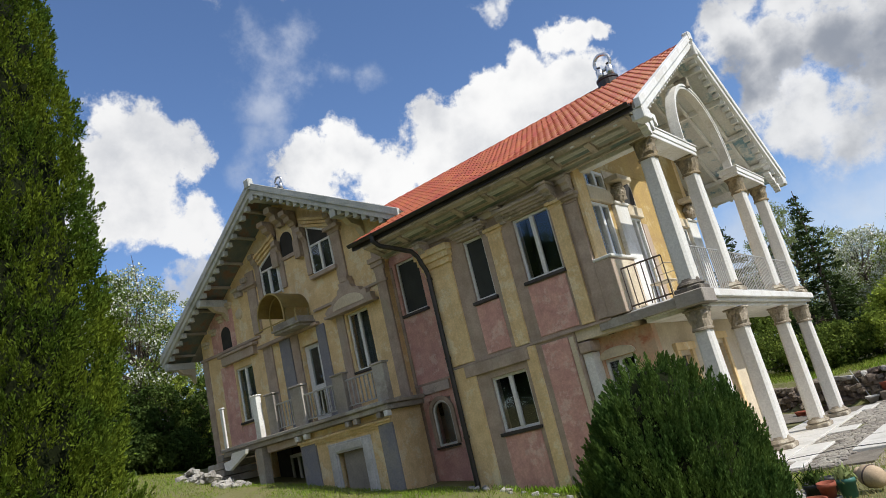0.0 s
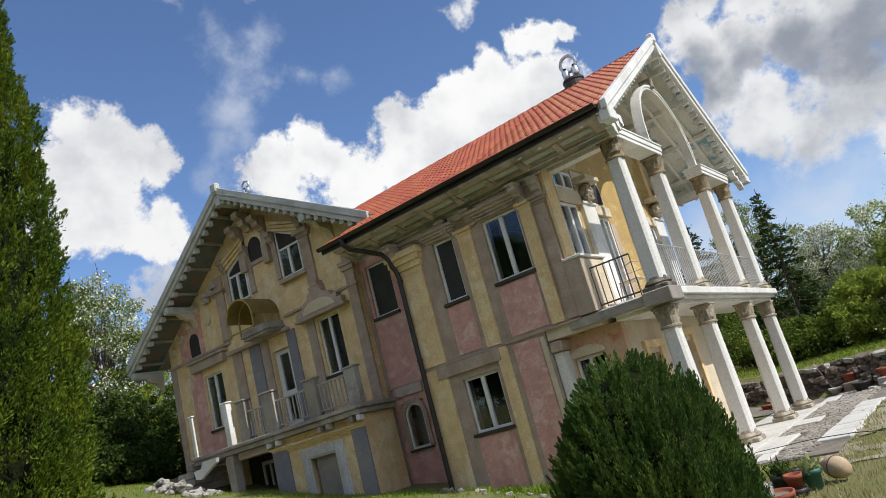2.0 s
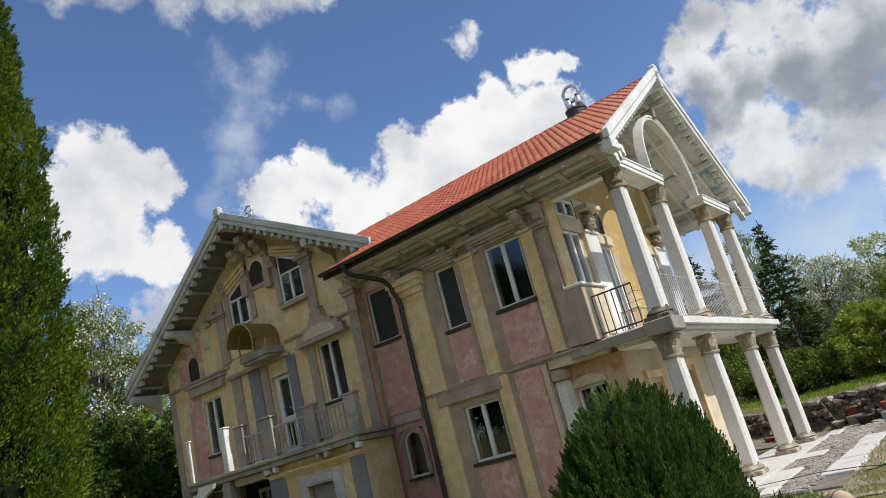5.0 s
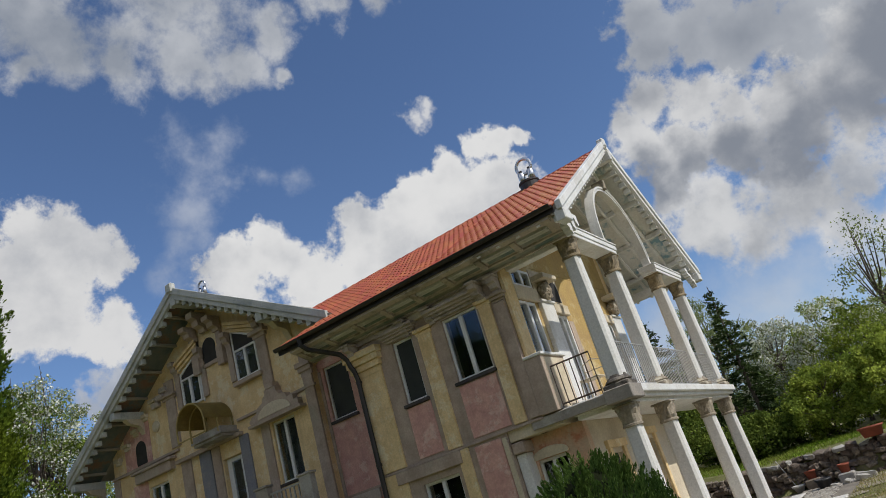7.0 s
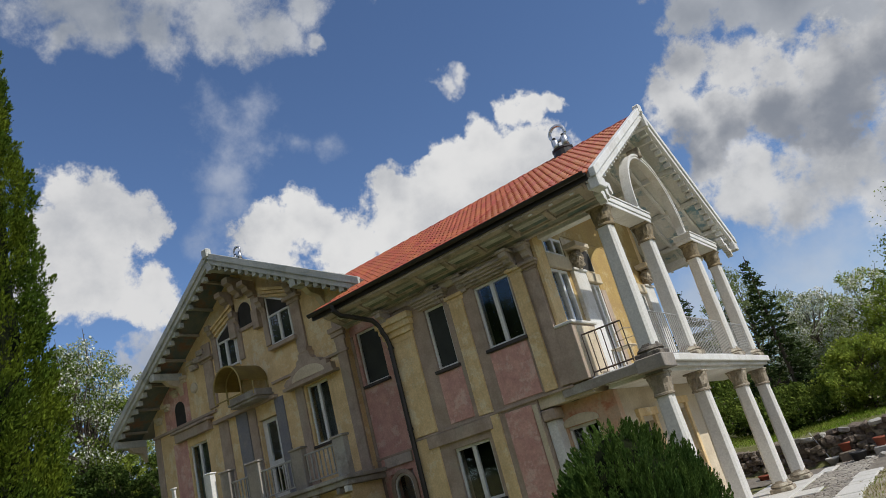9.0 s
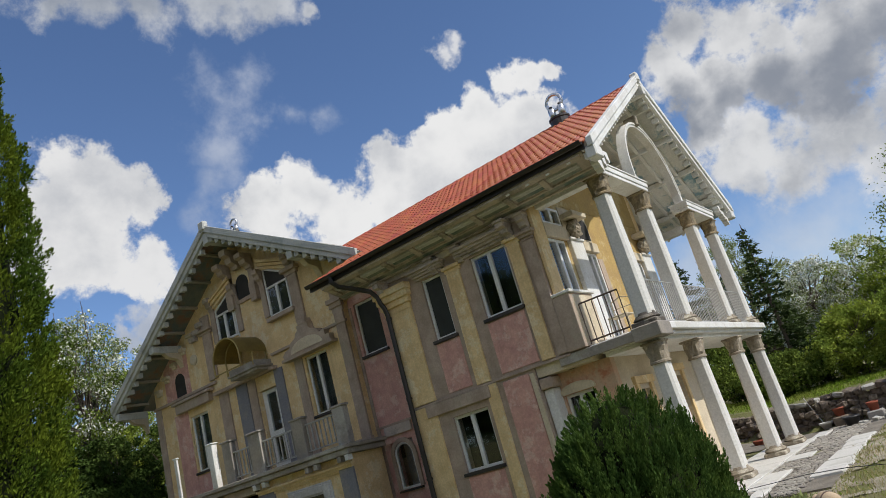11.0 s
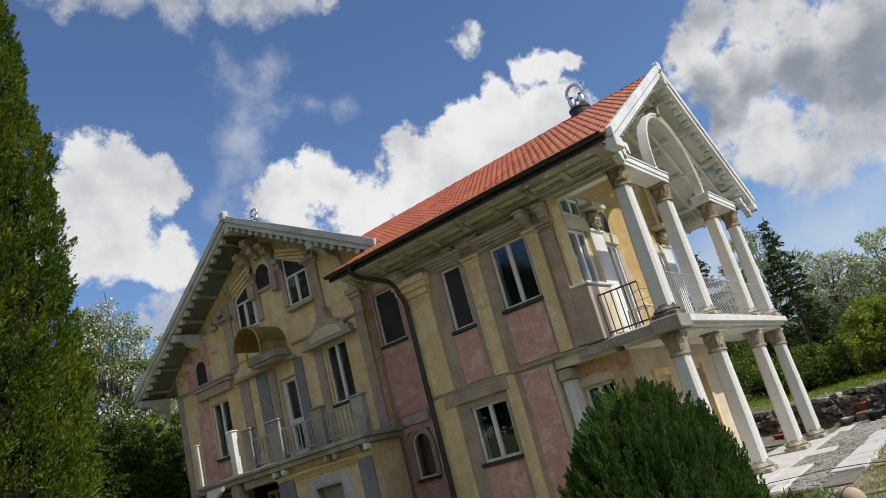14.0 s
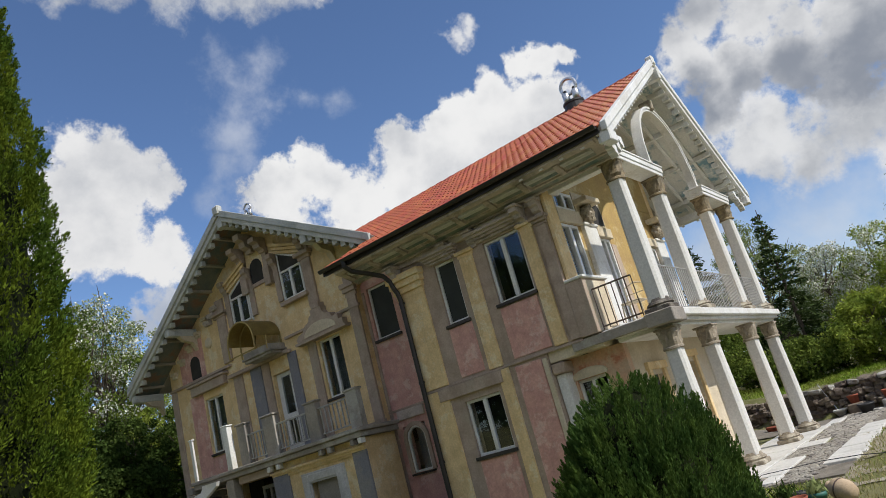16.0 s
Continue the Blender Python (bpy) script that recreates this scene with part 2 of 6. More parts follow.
SOFFIT = material("soffit_boards", (0.42, 0.365, 0.305), 0.75, (0.33, 0.295, 0.255), 30, 1.2, 0.15, 50, stain=(0.26, 0.27, 0.24))
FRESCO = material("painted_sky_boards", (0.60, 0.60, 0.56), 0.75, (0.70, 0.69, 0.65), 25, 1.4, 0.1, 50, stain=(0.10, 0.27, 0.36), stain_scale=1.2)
TEAL = material("faded_teal_paint", (0.17, 0.21, 0.195), 0.85, (0.33, 0.31, 0.265), 25, 2.6, 0.2, 45, stain=(0.10, 0.16, 0.16), stain_scale=2.2)
PLASTER = material("weathered_grey_plaster", (0.56, 0.475, 0.42), 0.9, (0.41, 0.35, 0.31), 25, 2.4, 0.35, 40, stain=(0.25, 0.225, 0.19), stain_scale=1.6, streak=0.3)
WEATHERED = material("weathered_white_boards", (0.56, 0.565, 0.53), 0.75, (0.45, 0.46, 0.43), 30, 1.6, 0.2, 45, stain=(0.34, 0.36, 0.34), stain_scale=1.5)
SCREEN = material("dark_insect_screen", (0.022, 0.026, 0.022), 0.6, (0.035, 0.04, 0.033), 60, 2.0, 0.05, 80)
# darker than the portico's painted boards; for the far gable only
FRESCO_DARK = material("dark_painted_boards", (0.11, 0.145, 0.16), 0.8, (0.22, 0.22, 0.19), 25, 2.2, 0.15, 50, stain=(0.24, 0.13, 0.09), stain_scale=1.1)
COLUMN = material("white_column_paint", (0.70, 0.69, 0.655), 0.6, (0.66, 0.64, 0.60), 25, 1.5, 0.15, 50, stain=(0.58, 0.55, 0.50))
STONE = material("carved_stone", (0.33, 0.285, 0.215), 0.9, (0.24, 0.20, 0.15), 30, 4.0, 0.8, 25, stain=(0.55, 0.50, 0.40), stain_scale=3)
GILT = material("ochre_capital", (0.36, 0.285, 0.17), 0.8, (0.13, 0.105, 0.07), 30, 9.0, 0.8, 25, stain=(0.20, 0.17, 0.12), stain_scale=3)
CONCRETE = material("grey_concrete", (0.36, 0.32, 0.27), 0.9, (0.24, 0.22, 0.20), 25, 1.6, 0.4, 30, stain=(0.44, 0.42, 0.38))
TILE = material("red_clay_tile", (0.41, 0.098, 0.034), 0.5, (0.26, 0.058, 0.024), 30, 2.0, 0.25, 40, island=-0.09)
TILES = material("red_clay_tiles", (0.41, 0.098, 0.034), 0.5, (0.26, 0.058, 0.024), 30, 2.0, 0.25, 40, island=0.09)
FRAME = material("white_window_frame", (0.74, 0.74, 0.72), 0.4, (0.66, 0.66, 0.63), 20, 2.0, 0.03, 40)
TRIM = material("pale_grey_trim", (0.62, 0.61, 0.60), 0.7, (0.46, 0.45, 0.44), 25, 2.0, 0.15, 50, stain=(0.40, 0.38, 0.34))
SILL = material("dark_metal_sill", (0.035, 0.03, 0.03), 0.45, (0.06, 0.05, 0.045), 20, 2.0, 0.05, 40)
PIPE = material("dark_brown_gutter", (0.022, 0.02, 0.019), 0.4, (0.04, 0.034, 0.03), 20, 2.0, 0.05, 40)
STEEL = material("polished_steel", (0.8, 0.8, 0.8), 0.32, (0.45, 0.45, 0.46), 20, 2.0, 0.03, 40, metal=1.0)
IRON = material("painted_iron", (0.10, 0.085, 0.075), 0.6, (0.16, 0.10, 0.07), 30, 4.0, 0.1, 40)
GALV = material("galvanised_bars", (0.50, 0.50, 0.48), 0.5, (0.38, 0.37, 0.35), 30, 4.0, 0.1, 40, metal=0.3)
# near-black colour stands in for the shade of rooms and recesses
INSIDE = material("interior_shade", (0.05, 0.045, 0.04), 0.9, (0.03, 0.03, 0.03), 5, 1.0, 0.0)
CURTAIN = material("pale_curtain", (0.34, 0.35, 0.33), 0.9, (0.24, 0.25, 0.24), 20, 2.0, 0.1, 40)
LAWN = material("lawn_soil", (0.15, 0.16, 0.05), 0.95, (0.19, 0.17, 0.075), 40, 0.8, 0.9, 40, stain=(0.19, 0.19, 0.09), stain_scale=0.45)
BARK = material("bark", (0.14, 0.11, 0.085), 0.95, (0.07, 0.055, 0.045), 20, 6.0, 0.9, 20)
ROCK = material("field_stone", (0.23, 0.185, 0.14), 0.95, (0.12, 0.095, 0.078), 30, 3.0, 0.8, 20, island=-0.35)
PALEROCK = material("pale_rubble", (0.42, 0.40, 0.365), 0.95, (0.38, 0.36, 0.33), 30, 3.0, 0.7, 20, island=-0.2)
DARKSTONE = material("dark_weathered_stone", (0.15, 0.13, 0.11), 0.95, (0.07, 0.062, 0.055), 30, 5.0, 0.9, 22, stain=(0.25, 0.22, 0.18), stain_scale=3)
COBBLE = material("cobble", (0.36, 0.33, 0.28), 0.9, (0.26, 0.235, 0.20), 30, 3.0, 0.6, 20, island=-0.3)
COBBLES = material("cobbles", (0.36, 0.33, 0.28), 0.9, (0.26, 0.235, 0.20), 30, 3.0, 0.6, 20, island=0.3)
MARBLE = material("white_slab", (0.64, 0.62, 0.58), 0.6, (0.62, 0.60, 0.55), 30, 2.0, 0.2, 30, stain=(0.52, 0.50, 0.45), stain_scale=2.0)
TERRACOTTA = material("terracotta", (0.31, 0.085, 0.045), 0.8, (0.24, 0.065, 0.038), 30, 4.0, 0.2, 30)
GREENPOT = material("green_plastic", (0.03, 0.13, 0.10), 0.5, (0.05, 0.16, 0.13), 20, 3.0, 0.05, 30)
BLACKPOT = material("black_plastic", (0.02, 0.02, 0.022), 0.5, (0.04, 0.04, 0.042), 20, 3.0, 0.05, 30)
CLAYJAR = material("pale_clay_jar", (0.52, 0.40, 0.27), 0.8, (0.42, 0.31, 0.20), 30, 3.0, 0.2, 30)
CANVAS = material("ochre_canopy_sheet", (0.40, 0.30, 0.10), 0.6, (0.30, 0.22, 0.08), 20, 2.0, 0.1, 30)
DIRT = material("dry_trodden_earth", (0.36, 0.31, 0.23), 0.95, (0.26, 0.23, 0.15), 60, 2.2, 0.9, 50, stain=(0.45, 0.41, 0.33), stain_scale=3.0)
SOIL = material("gravel_soil", (0.25, 0.22, 0.18), 0.95, (0.16, 0.14, 0.11), 40, 3.0, 0.8, 40)


def leaf_material(name, base, other, scale=1.0, vary=0.5, through=0.3):
    """Thin leaves: matt, letting some light through, each a little different."""
    m = bpy.data.materials.new(name)
    m.use_nodes = True
    t = m.node_tree
    t.nodes.remove(t.nodes["Principled BSDF"])
    n = t.nodes.new("ShaderNodeTexNoise")
    n.inputs["Scale"].default_value, n.inputs["Detail"].default_value = scale, 3
    t.links.new(t.nodes.new("ShaderNodeTexCoord").outputs["Object"], n.inputs["Vector"])
    r = t.nodes.new("ShaderNodeMapRange")
    r.inputs["From Min"].default_value, r.inputs["From Max"].default_value = 0.38, 0.62
    t.links.new(n.outputs["Fac"], r.inputs["Value"])
    mx = t.nodes.new("ShaderNodeMix")
    mx.data_type = "RGBA"
    mx.inputs[6].default_value, mx.inputs[7].default_value = (*base, 1), (*other, 1)
    t.links.new(r.outputs[0], mx.inputs[0])
    rnd = t.nodes.new("ShaderNodeNewGeometry").outputs["Random Per Island"]
    v = t.nodes.new("ShaderNodeMapRange")
    v.inputs["To Min"].default_value, v.inputs["To Max"].default_value = 1 - vary, 1 + vary
    t.links.new(rnd, v.inputs["Value"])
    hs = t.nodes.new("ShaderNodeHueSaturation")
    t.links.new(mx.outputs[2], hs.inputs["Color"])
    t.links.new(v.outputs[0], hs.inputs["Value"])
    d, tr, mix = t.nodes.new("ShaderNodeBsdfDiffuse"), t.nodes.new("ShaderNodeBsdfTranslucent"), t.nodes.new("ShaderNodeMixShader")
    t.links.new(hs.outputs[0], d.inputs["Color"])
    t.links.new(hs.outputs[0], tr.inputs["Color"])
    mix.inputs[0].default_value = through
    t.links.new(d.outputs[0], mix.inputs[1])
    t.links.new(tr.outputs[0], mix.inputs[2])
    t.links.new(mix.outputs[0], t.nodes["Material Output"].inputs["Surface"])
    return m


THUJA = leaf_material("thuja_leaf", (0.135, 0.180, 0.020), (0.065, 0.110, 0.017), 1.6, 0.55)
YEW = leaf_material("dark_conifer_leaf", (0.062, 0.116, 0.030), (0.105, 0.168, 0.038), 3.0, 0.32)
# near-black: the shade in the crowns' gaps is put into this colour
CORE = material("painted_gap_shade", (0.012, 0.016, 0.005), 0.95, (0.007, 0.010, 0.003), 14, 3.0, 0.5, 14, spec=0.1)
SPRING = leaf_material("spring_leaf", (0.36, 0.42, 0.075), (0.20, 0.27, 0.05), 1.6, 0.45, 0.4)
MIDLEAF = leaf_material("mid_green_leaf", (0.17, 0.22, 0.045), (0.09, 0.135, 0.028), 1.4, 0.5)
# dark green, lowered further to hold the shade under the far shrubs
DARKLEAF = leaf_material("dark_leaf", (0.045, 0.078, 0.02), (0.078, 0.115, 0.028), 0.9, 0.5)
SPRUCE = leaf_material("spruce_needles", (0.045, 0.070, 0.026), (0.07, 0.10, 0.035), 0.9, 0.5, 0.15)
BLOSSOM = leaf_material("white_blossom", (0.80, 0.80, 0.74), (0.66, 0.68, 0.56), 0.9, 0.2)
PALELEAF = leaf_material("pale_grey_leaf", (0.31, 0.35, 0.15), (0.21, 0.26, 0.10), 1.2, 0.4, 0.4)
GRASS = leaf_material("grass_blades", (0.17, 0.27, 0.03), (0.24, 0.29, 0.06), 0.8, 0.5)
DRYGRASS = leaf_material("dry_grass", (0.40, 0.33, 0.16), (0.27, 0.26, 0.10), 0.8, 0.4)


def glass_material():
    m = bpy.data.materials.new("window_glass")
    m.use_nodes = True
    b = m.node_tree.nodes["Principled BSDF"]
    b.inputs["Base Color"].default_value = (0.9, 0.95, 0.95, 1)
    b.inputs["Roughness"].default_value = 0.02
    b.inputs["IOR"].default_value = 1.5
    b.inputs["Transmission Weight"].default_value = 1.0
    return m


GLASS = glass_material()


# ---- building helpers ----
def part(name, bm, mat, parent=None, label=""):
    me = bpy.data.meshes.new(name)
    bm.to_mesh(me)
    bm.free()
    me.materials.append(mat)
    ob = new(name, me)
    if parent:
        ob.parent = parent
    if label:
        ob["label"] = label
    return ob


def thing(name, label, category, at=(0, 0, 0), group="", kind=""):
    ob = new(name)
    ob.location = at
    ob.empty_display_size = 0.2
    return tagged(ob, label, category, group, kind)


def box(bm, x0, x1, y0, y1, z0, z1):
    vs = [bm.verts.new((x, y, z)) for x in (x0, x1) for y in (y0, y1) for z in (z0, z1)]
    for f in ((0, 1, 3, 2), (4, 6, 7, 5), (0, 4, 5, 1), (2, 3, 7, 6), (0, 2, 6, 4), (1, 5, 7, 3)):
        bm.faces.new([vs[i] for i in f])
    return vs


def boxes(*dims):
    bm = bmesh.new()
    for d in dims:
        box(bm, *d)
    return bm


def bevelled(bm, width=0.012, segments=1):
    bmesh.ops.bevel(bm, geom=bm.edges[:], offset=width, segments=segments, affect="EDGES", clamp_overlap=True)
    return bm


def prism(outline, a, b, axis="y"):
    """A flat outline of (u, v) pulled from a to b along an axis: u, v are x, z (axis y), y, z (axis x) or x, y (axis z)."""
    bm = bmesh.new()
    put = {"y": lambda u, v, w: (u, w, v), "x": lambda u, v, w: (w, u, v), "z": lambda u, v, w: (u, v, w)}[axis]
    r0 = [bm.verts.new(put(u, v, a)) for u, v in outline]
    r1 = [bm.verts.new(put(u, v, b)) for u, v in outline]
    bm.faces.new(r0)
    bm.faces.new(r1[::-1])
    n = len(outline)
    for i in range(n):
        bm.faces.new((r0[i], r1[i], r1[(i + 1) % n], r0[(i + 1) % n]))
    bmesh.ops.recalc_face_normals(bm, faces=bm.faces)
    return bm


def lathe(profile, sides=16, turn=0.0):
    """A turned body from (radius, height) pairs, round its own axis."""
    bm = bmesh.new()
    rings = []
    for r, z in profile:
        rings.append([bm.verts.new((r * math.cos(turn + 2 * math.pi * i / sides), r * math.sin(turn + 2 * math.pi * i / sides), z)) for i in range(sides)])
    for a, b in zip(rings, rings[1:]):
        for i in range(sides):
            bm.faces.new((a[i], a[(i + 1) % sides], b[(i + 1) % sides], b[i]))
    bm.faces.new(rings[0][::-1])
    bm.faces.new(rings[-1])
    return bm


def tube(points, radius, sides=8):
    """A round bar along points."""
    bm = bmesh.new()
    rings = []
    pts = [Vector(p) for p in points]
    up = Vector((0.31, 0.17, 0.93))
    for i, p in enumerate(pts):
        d = (pts[min(i + 1, len(pts) - 1)] - pts[max(i - 1, 0)]).normalized()
        a = d.cross(up).normalized()
        if a.length < 0.1:
            a = d.cross(Vector((1, 0, 0))).normalized()
        b = d.cross(a)
        r = radius[i] if isinstance(radius, (list, tuple)) else radius
        rings.append([bm.verts.new(p + (a * math.cos(2 * math.pi * k / sides) + b * math.sin(2 * math.pi * k / sides)) * r) for k in range(sides)])
    for r0, r1 in zip(rings, rings[1:]):
        for i in range(sides):
            bm.faces.new((r0[i], r0[(i + 1) % sides], r1[(i + 1) % sides], r1[i]))
    bm.faces.new(rings[0][::-1])
    bm.faces.new(rings[-1])
    bmesh.ops.recalc_face_normals(bm, faces=bm.faces)
    return bm


def merge(*bms):
    out = bmesh.new()
    for b in bms:
        me = bpy.data.meshes.new("tmp")
        b.to_mesh(me)
        b.free()
        out.from_mesh(me)
        bpy.data.meshes.remove(me)
    return out


def wall_cells(u0, u1, z0, z1, holes, y, thick, along="x"):
    """One solid wall with openings (u0, u1, z0, z1) right through it, along x or y."""
    us = sorted({u0, u1, *[min(max(h[i], u0), u1) for h in holes for i in (0, 1)]})
    zs = sorted({z0, z1, *[min(max(h[i], z0), z1) for h in holes for i in (2, 3)]})
    bm = bmesh.new()
    seen = {}

    def at(i, j, k):
        if (i, j, k) not in seen:
            u, z, w = us[i], zs[j], y + thick * k
            seen[i, j, k] = bm.verts.new((u, w, z) if along == "x" else (w, u, z))
        return seen[i, j, k]

    def solid(i, j):
        if not (0 <= i < len(us) - 1 and 0 <= j < len(zs) - 1):
            return False
        um, zm = (us[i] + us[i + 1]) / 2, (zs[j] + zs[j + 1]) / 2
        return not any(h[0] < um < h[1] and h[2] < zm < h[3] for h in holes)

    for i in range(len(us) - 1):
        for j in range(len(zs) - 1):
            if not solid(i, j):
                continue
            bm.faces.new((at(i, j, 0), at(i + 1, j, 0), at(i + 1, j + 1, 0), at(i, j + 1, 0)))
            bm.faces.new((at(i, j, 1), at(i, j + 1, 1), at(i + 1, j + 1, 1), at(i + 1, j, 1)))
            for di, dj, p, q in ((-1, 0, (i, j), (i, j + 1)), (1, 0, (i + 1, j), (i + 1, j + 1)), (0, -1, (i, j), (i + 1, j)), (0, 1, (i, j + 1), (i + 1, j + 1))):
                if not solid(i + di, j + dj):
                    bm.faces.new((at(*p, 0), at(*q, 0), at(*q, 1), at(*p, 1)))
    bmesh.ops.recalc_face_normals(bm, faces=bm.faces)
    return bm


def smooth(ob):
    for p in ob.data.polygons:
        p.use_smooth = True
    return ob


# ---- ground ----
def rise(x, y):
    """Height of the lawn: level by the terrace, climbing towards the far wing, with a low bank before the wall."""
    k = max(0.0, min(1.0, (1.2 - x) / 16.0))
    h = 2.6 * (0.55 * k + 0.45 * k * k)
    if x < -0.6:
        h += 0.22 * min(1.0, (-0.6 - x) / 2.0) * math.exp(-((y + 1.6) / 1.5) ** 2)
    d = (y - 10.75 + 0.2 * (x - 0.5)) / 1.02
    if d > 0:
        h += 0.86 * min(1.0, d / 0.25) + 0.018 * d
    away = max(0.0, math.hypot(x, y) - 90.0)
    return h + 0.03 * math.sin(1.3 * x + 0.7 * y) * math.exp(-away) - 0.004 * away


def axis_steps(lo, hi, inner, fine):
    vals, v = [], lo
    while v < hi:
        vals.append(v)
        out = max(0.0, abs(v - (inner[0] + inner[1]) / 2) - (inner[1] - inner[0]) / 2)
        v += fine + out * 0.25
    return vals + [hi]


def ground_mesh():
    xs, ys = axis_steps(-900, 900, (-18, 12), 0.35), axis_steps(-900, 900, (-16, 17), 0.35)
    verts = [(x, y, rise(x, y) - 0.01 * (x > -1 and -0.5 < y < 13)) for y in ys for x in xs]
    n = len(xs)
    faces = [(j * n + i, j * n + i + 1, (j + 1) * n + i + 1, (j + 1) * n + i) for j in range(len(ys) - 1) for i in range(n - 1)]
    me = bpy.data.meshes.new("ground")
    me.from_pydata(verts, [], faces)
    me.materials.append(LAWN)
    ob = tagged(new("ground", me), "uneven lawn with patches of dry grass and bare soil", "lawn", kind="structure")
    smooth(ob)
    return ob


ground_mesh()

# ---- the house ----
house = thing("house", "neglected villa in yellow, pink and grey stucco under red tiles", "house", (-6, 4, 0))
house.location = (0, 0, 0)
ZF = 3.10            # upper floor
T = 0.32             # wall thickness


def facade(name, x0, x1, z0, z1, y, holes, mat, label=""):
    return part(name, wall_cells(x0, x1, z0, z1, holes, y, T), mat, house, label)


def field(name, x0, x1, z0, z1, y, mat, proud=0.025, label=""):
    """A painted panel or pilaster standing a little proud of the wall."""
    bm = bevelled(boxes((x0, x1, y - proud, y + 0.01, z0, z1)), min(0.008, proud * 0.4))
    return part(name, bm, mat, house, label)


def moulding(x0, x1, z0, z1, y, depth, mat, steps=3, name="moulding", label=""):
    """A stepped cornice that widens upwards."""
    dims = []
    for i in range(steps):
        a, b = z0 + (z1 - z0) * i / steps, z0 + (z1 - z0) * (i + 1) / steps
        o = depth * (i + 1) / steps
        dims.append((x0 - o * 0.6, x1 + o * 0.6, y - o, y + 0.01, a, b + 0.002 * i))
    return part(name, bevelled(boxes(*dims), 0.006), mat, house, label)


def window(x0, x1, z0, z1, y, sashes=2, sill=True, bar=None, curtain=False, inset=0.06, parent=None, blind=False, pane=None):
    """A casement window in its opening: frame, panes and a dark metal sill."""
    f = 0.055
    yy = y + inset
    dims = [(x0, x1, yy, yy + 0.07, z0, z0 + f), (x0, x1, yy, yy + 0.07, z1 - f, z1), (x0, x0 + f, yy, yy + 0.07, z0 + f, z1 - f), (x1 - f, x1, yy, yy + 0.07, z0 + f, z1 - f)]
    w = (x1 - x0 - 2 * f) / sashes
    for i in range(1, sashes):
        c = x0 + f + w * i
        dims.append((c - 0.045, c + 0.045, yy - 0.012, yy + 0.06, z0 + f, z1 - f))
    if bar:
        dims.append((x0 + f, x1 - f, yy - 0.006, yy + 0.06, bar - 0.03, bar + 0.03))
    win = part("window", bevelled(boxes(*dims), 0.006), FRAME, parent or house, "white double casement window with dark panes" if sashes > 1 else "narrow white-framed window with a dark pane")
    for i in range(sashes):
        a = x0 + f + w * i
        g = part("pane", boxes((a + 0.01, a + w - 0.01, yy + 0.03, yy + 0.036, z0 + f * 0.8, z1 - f * 0.8)), pane or GLASS, win)
        g.visible_shadow = False
    if sill:
        part("sill", bevelled(boxes((x0 - 0.05, x1 + 0.05, y - 0.07, y + inset + 0.01, z0 - 0.07, z0 - 0.002)), 0.006), SILL, win, "dark metal sill")
    if curtain:
        bm = bmesh.new()
        n = 26
        top = [bm.verts.new((x0 + f + (x1 - x0 - 2 * f) * i / n, yy + 0.16 + 0.025 * math.sin(i * 1.9), z1 - f)) for i in range(n + 1)]
        bot = [bm.verts.new((v.co.x, v.co.y + 0.01, z0 + f)) for v in top]
        for i in range(n):
            bm.faces.new((bot[i], bot[i + 1], top[i + 1], top[i]))
        bmesh.ops.solidify(bm, geom=bm.faces[:], thickness=0.004)
        part("curtain", bm, CURTAIN, win, "pale hanging curtain")
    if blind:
        part("room", boxes((x0 + 0.02, x1 - 0.02, yy + 0.045, yy + 0.055, z0 + 0.02, z1 - 0.02)), INSIDE, win, "near-black backing for the unlit room behind the window")
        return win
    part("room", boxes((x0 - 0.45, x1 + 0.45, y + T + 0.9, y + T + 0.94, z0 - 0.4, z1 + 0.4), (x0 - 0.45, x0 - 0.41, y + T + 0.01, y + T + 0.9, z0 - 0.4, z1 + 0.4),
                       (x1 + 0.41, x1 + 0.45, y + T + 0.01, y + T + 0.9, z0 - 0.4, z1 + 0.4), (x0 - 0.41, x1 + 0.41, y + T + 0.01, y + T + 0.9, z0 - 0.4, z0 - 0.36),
                       (x0 - 0.41, x1 + 0.41, y + T + 0.01, y + T + 0.9, z1 + 0.36, z1 + 0.4)), INSIDE, win, "near-black backing for the unlit room behind the window")
    return win


# long side of the main wing
A0, A1 = -3.12, 0.88
holesA = [(-2.03, -1.48, 4.28, 5.64), (-0.68, 0.21, 4.29, 5.62), (-2.15, -1.24, 1.53, 2.66)]
facade("wall", A0, 0.02, 0.0, ZF, 0.0, holesA, GREYST, "grey stucco outer wall with painted fields")
facade("wall", A0, A1, ZF, 6.74, 0.0, holesA, GREYST, "grey stucco outer wall with painted fields")
for h, s in zip(holesA, (1, 2, 2)):
    window(*h, 0.0, s, pane=SCREEN if s == 1 else None)
# upper floor fields
field("pilaster", A0 - 0.02, -2.42, ZF + 0.01, 5.2, 0.0, YELLOW, 0.05, "wide yellow corner pilaster with peeling paint")
moulding(A0 - 0.04, -2.45, 5.2, 5.75, 0.0, 0.22, YELLOW, 4, "capital", "stepped yellow capital")
field("panel", -2.05, -1.43, ZF + 0.05, 4.2, 0.0, PINK, 0.02, "faded pink panel under the window")
field("pilaster", -1.31, -0.97, ZF + 0.01, 5.52, 0.0, YELLOW, 0.05, "slim yellow pilaster")
moulding(-1.31, -0.97, 5.52, 5.66, 0.0, 0.1, YELLOW, 2, "capital")
field("panel", -0.69, 0.2, ZF + 0.05, 4.2, 0.0, PINK, 0.02, "faded pink panel under the window")
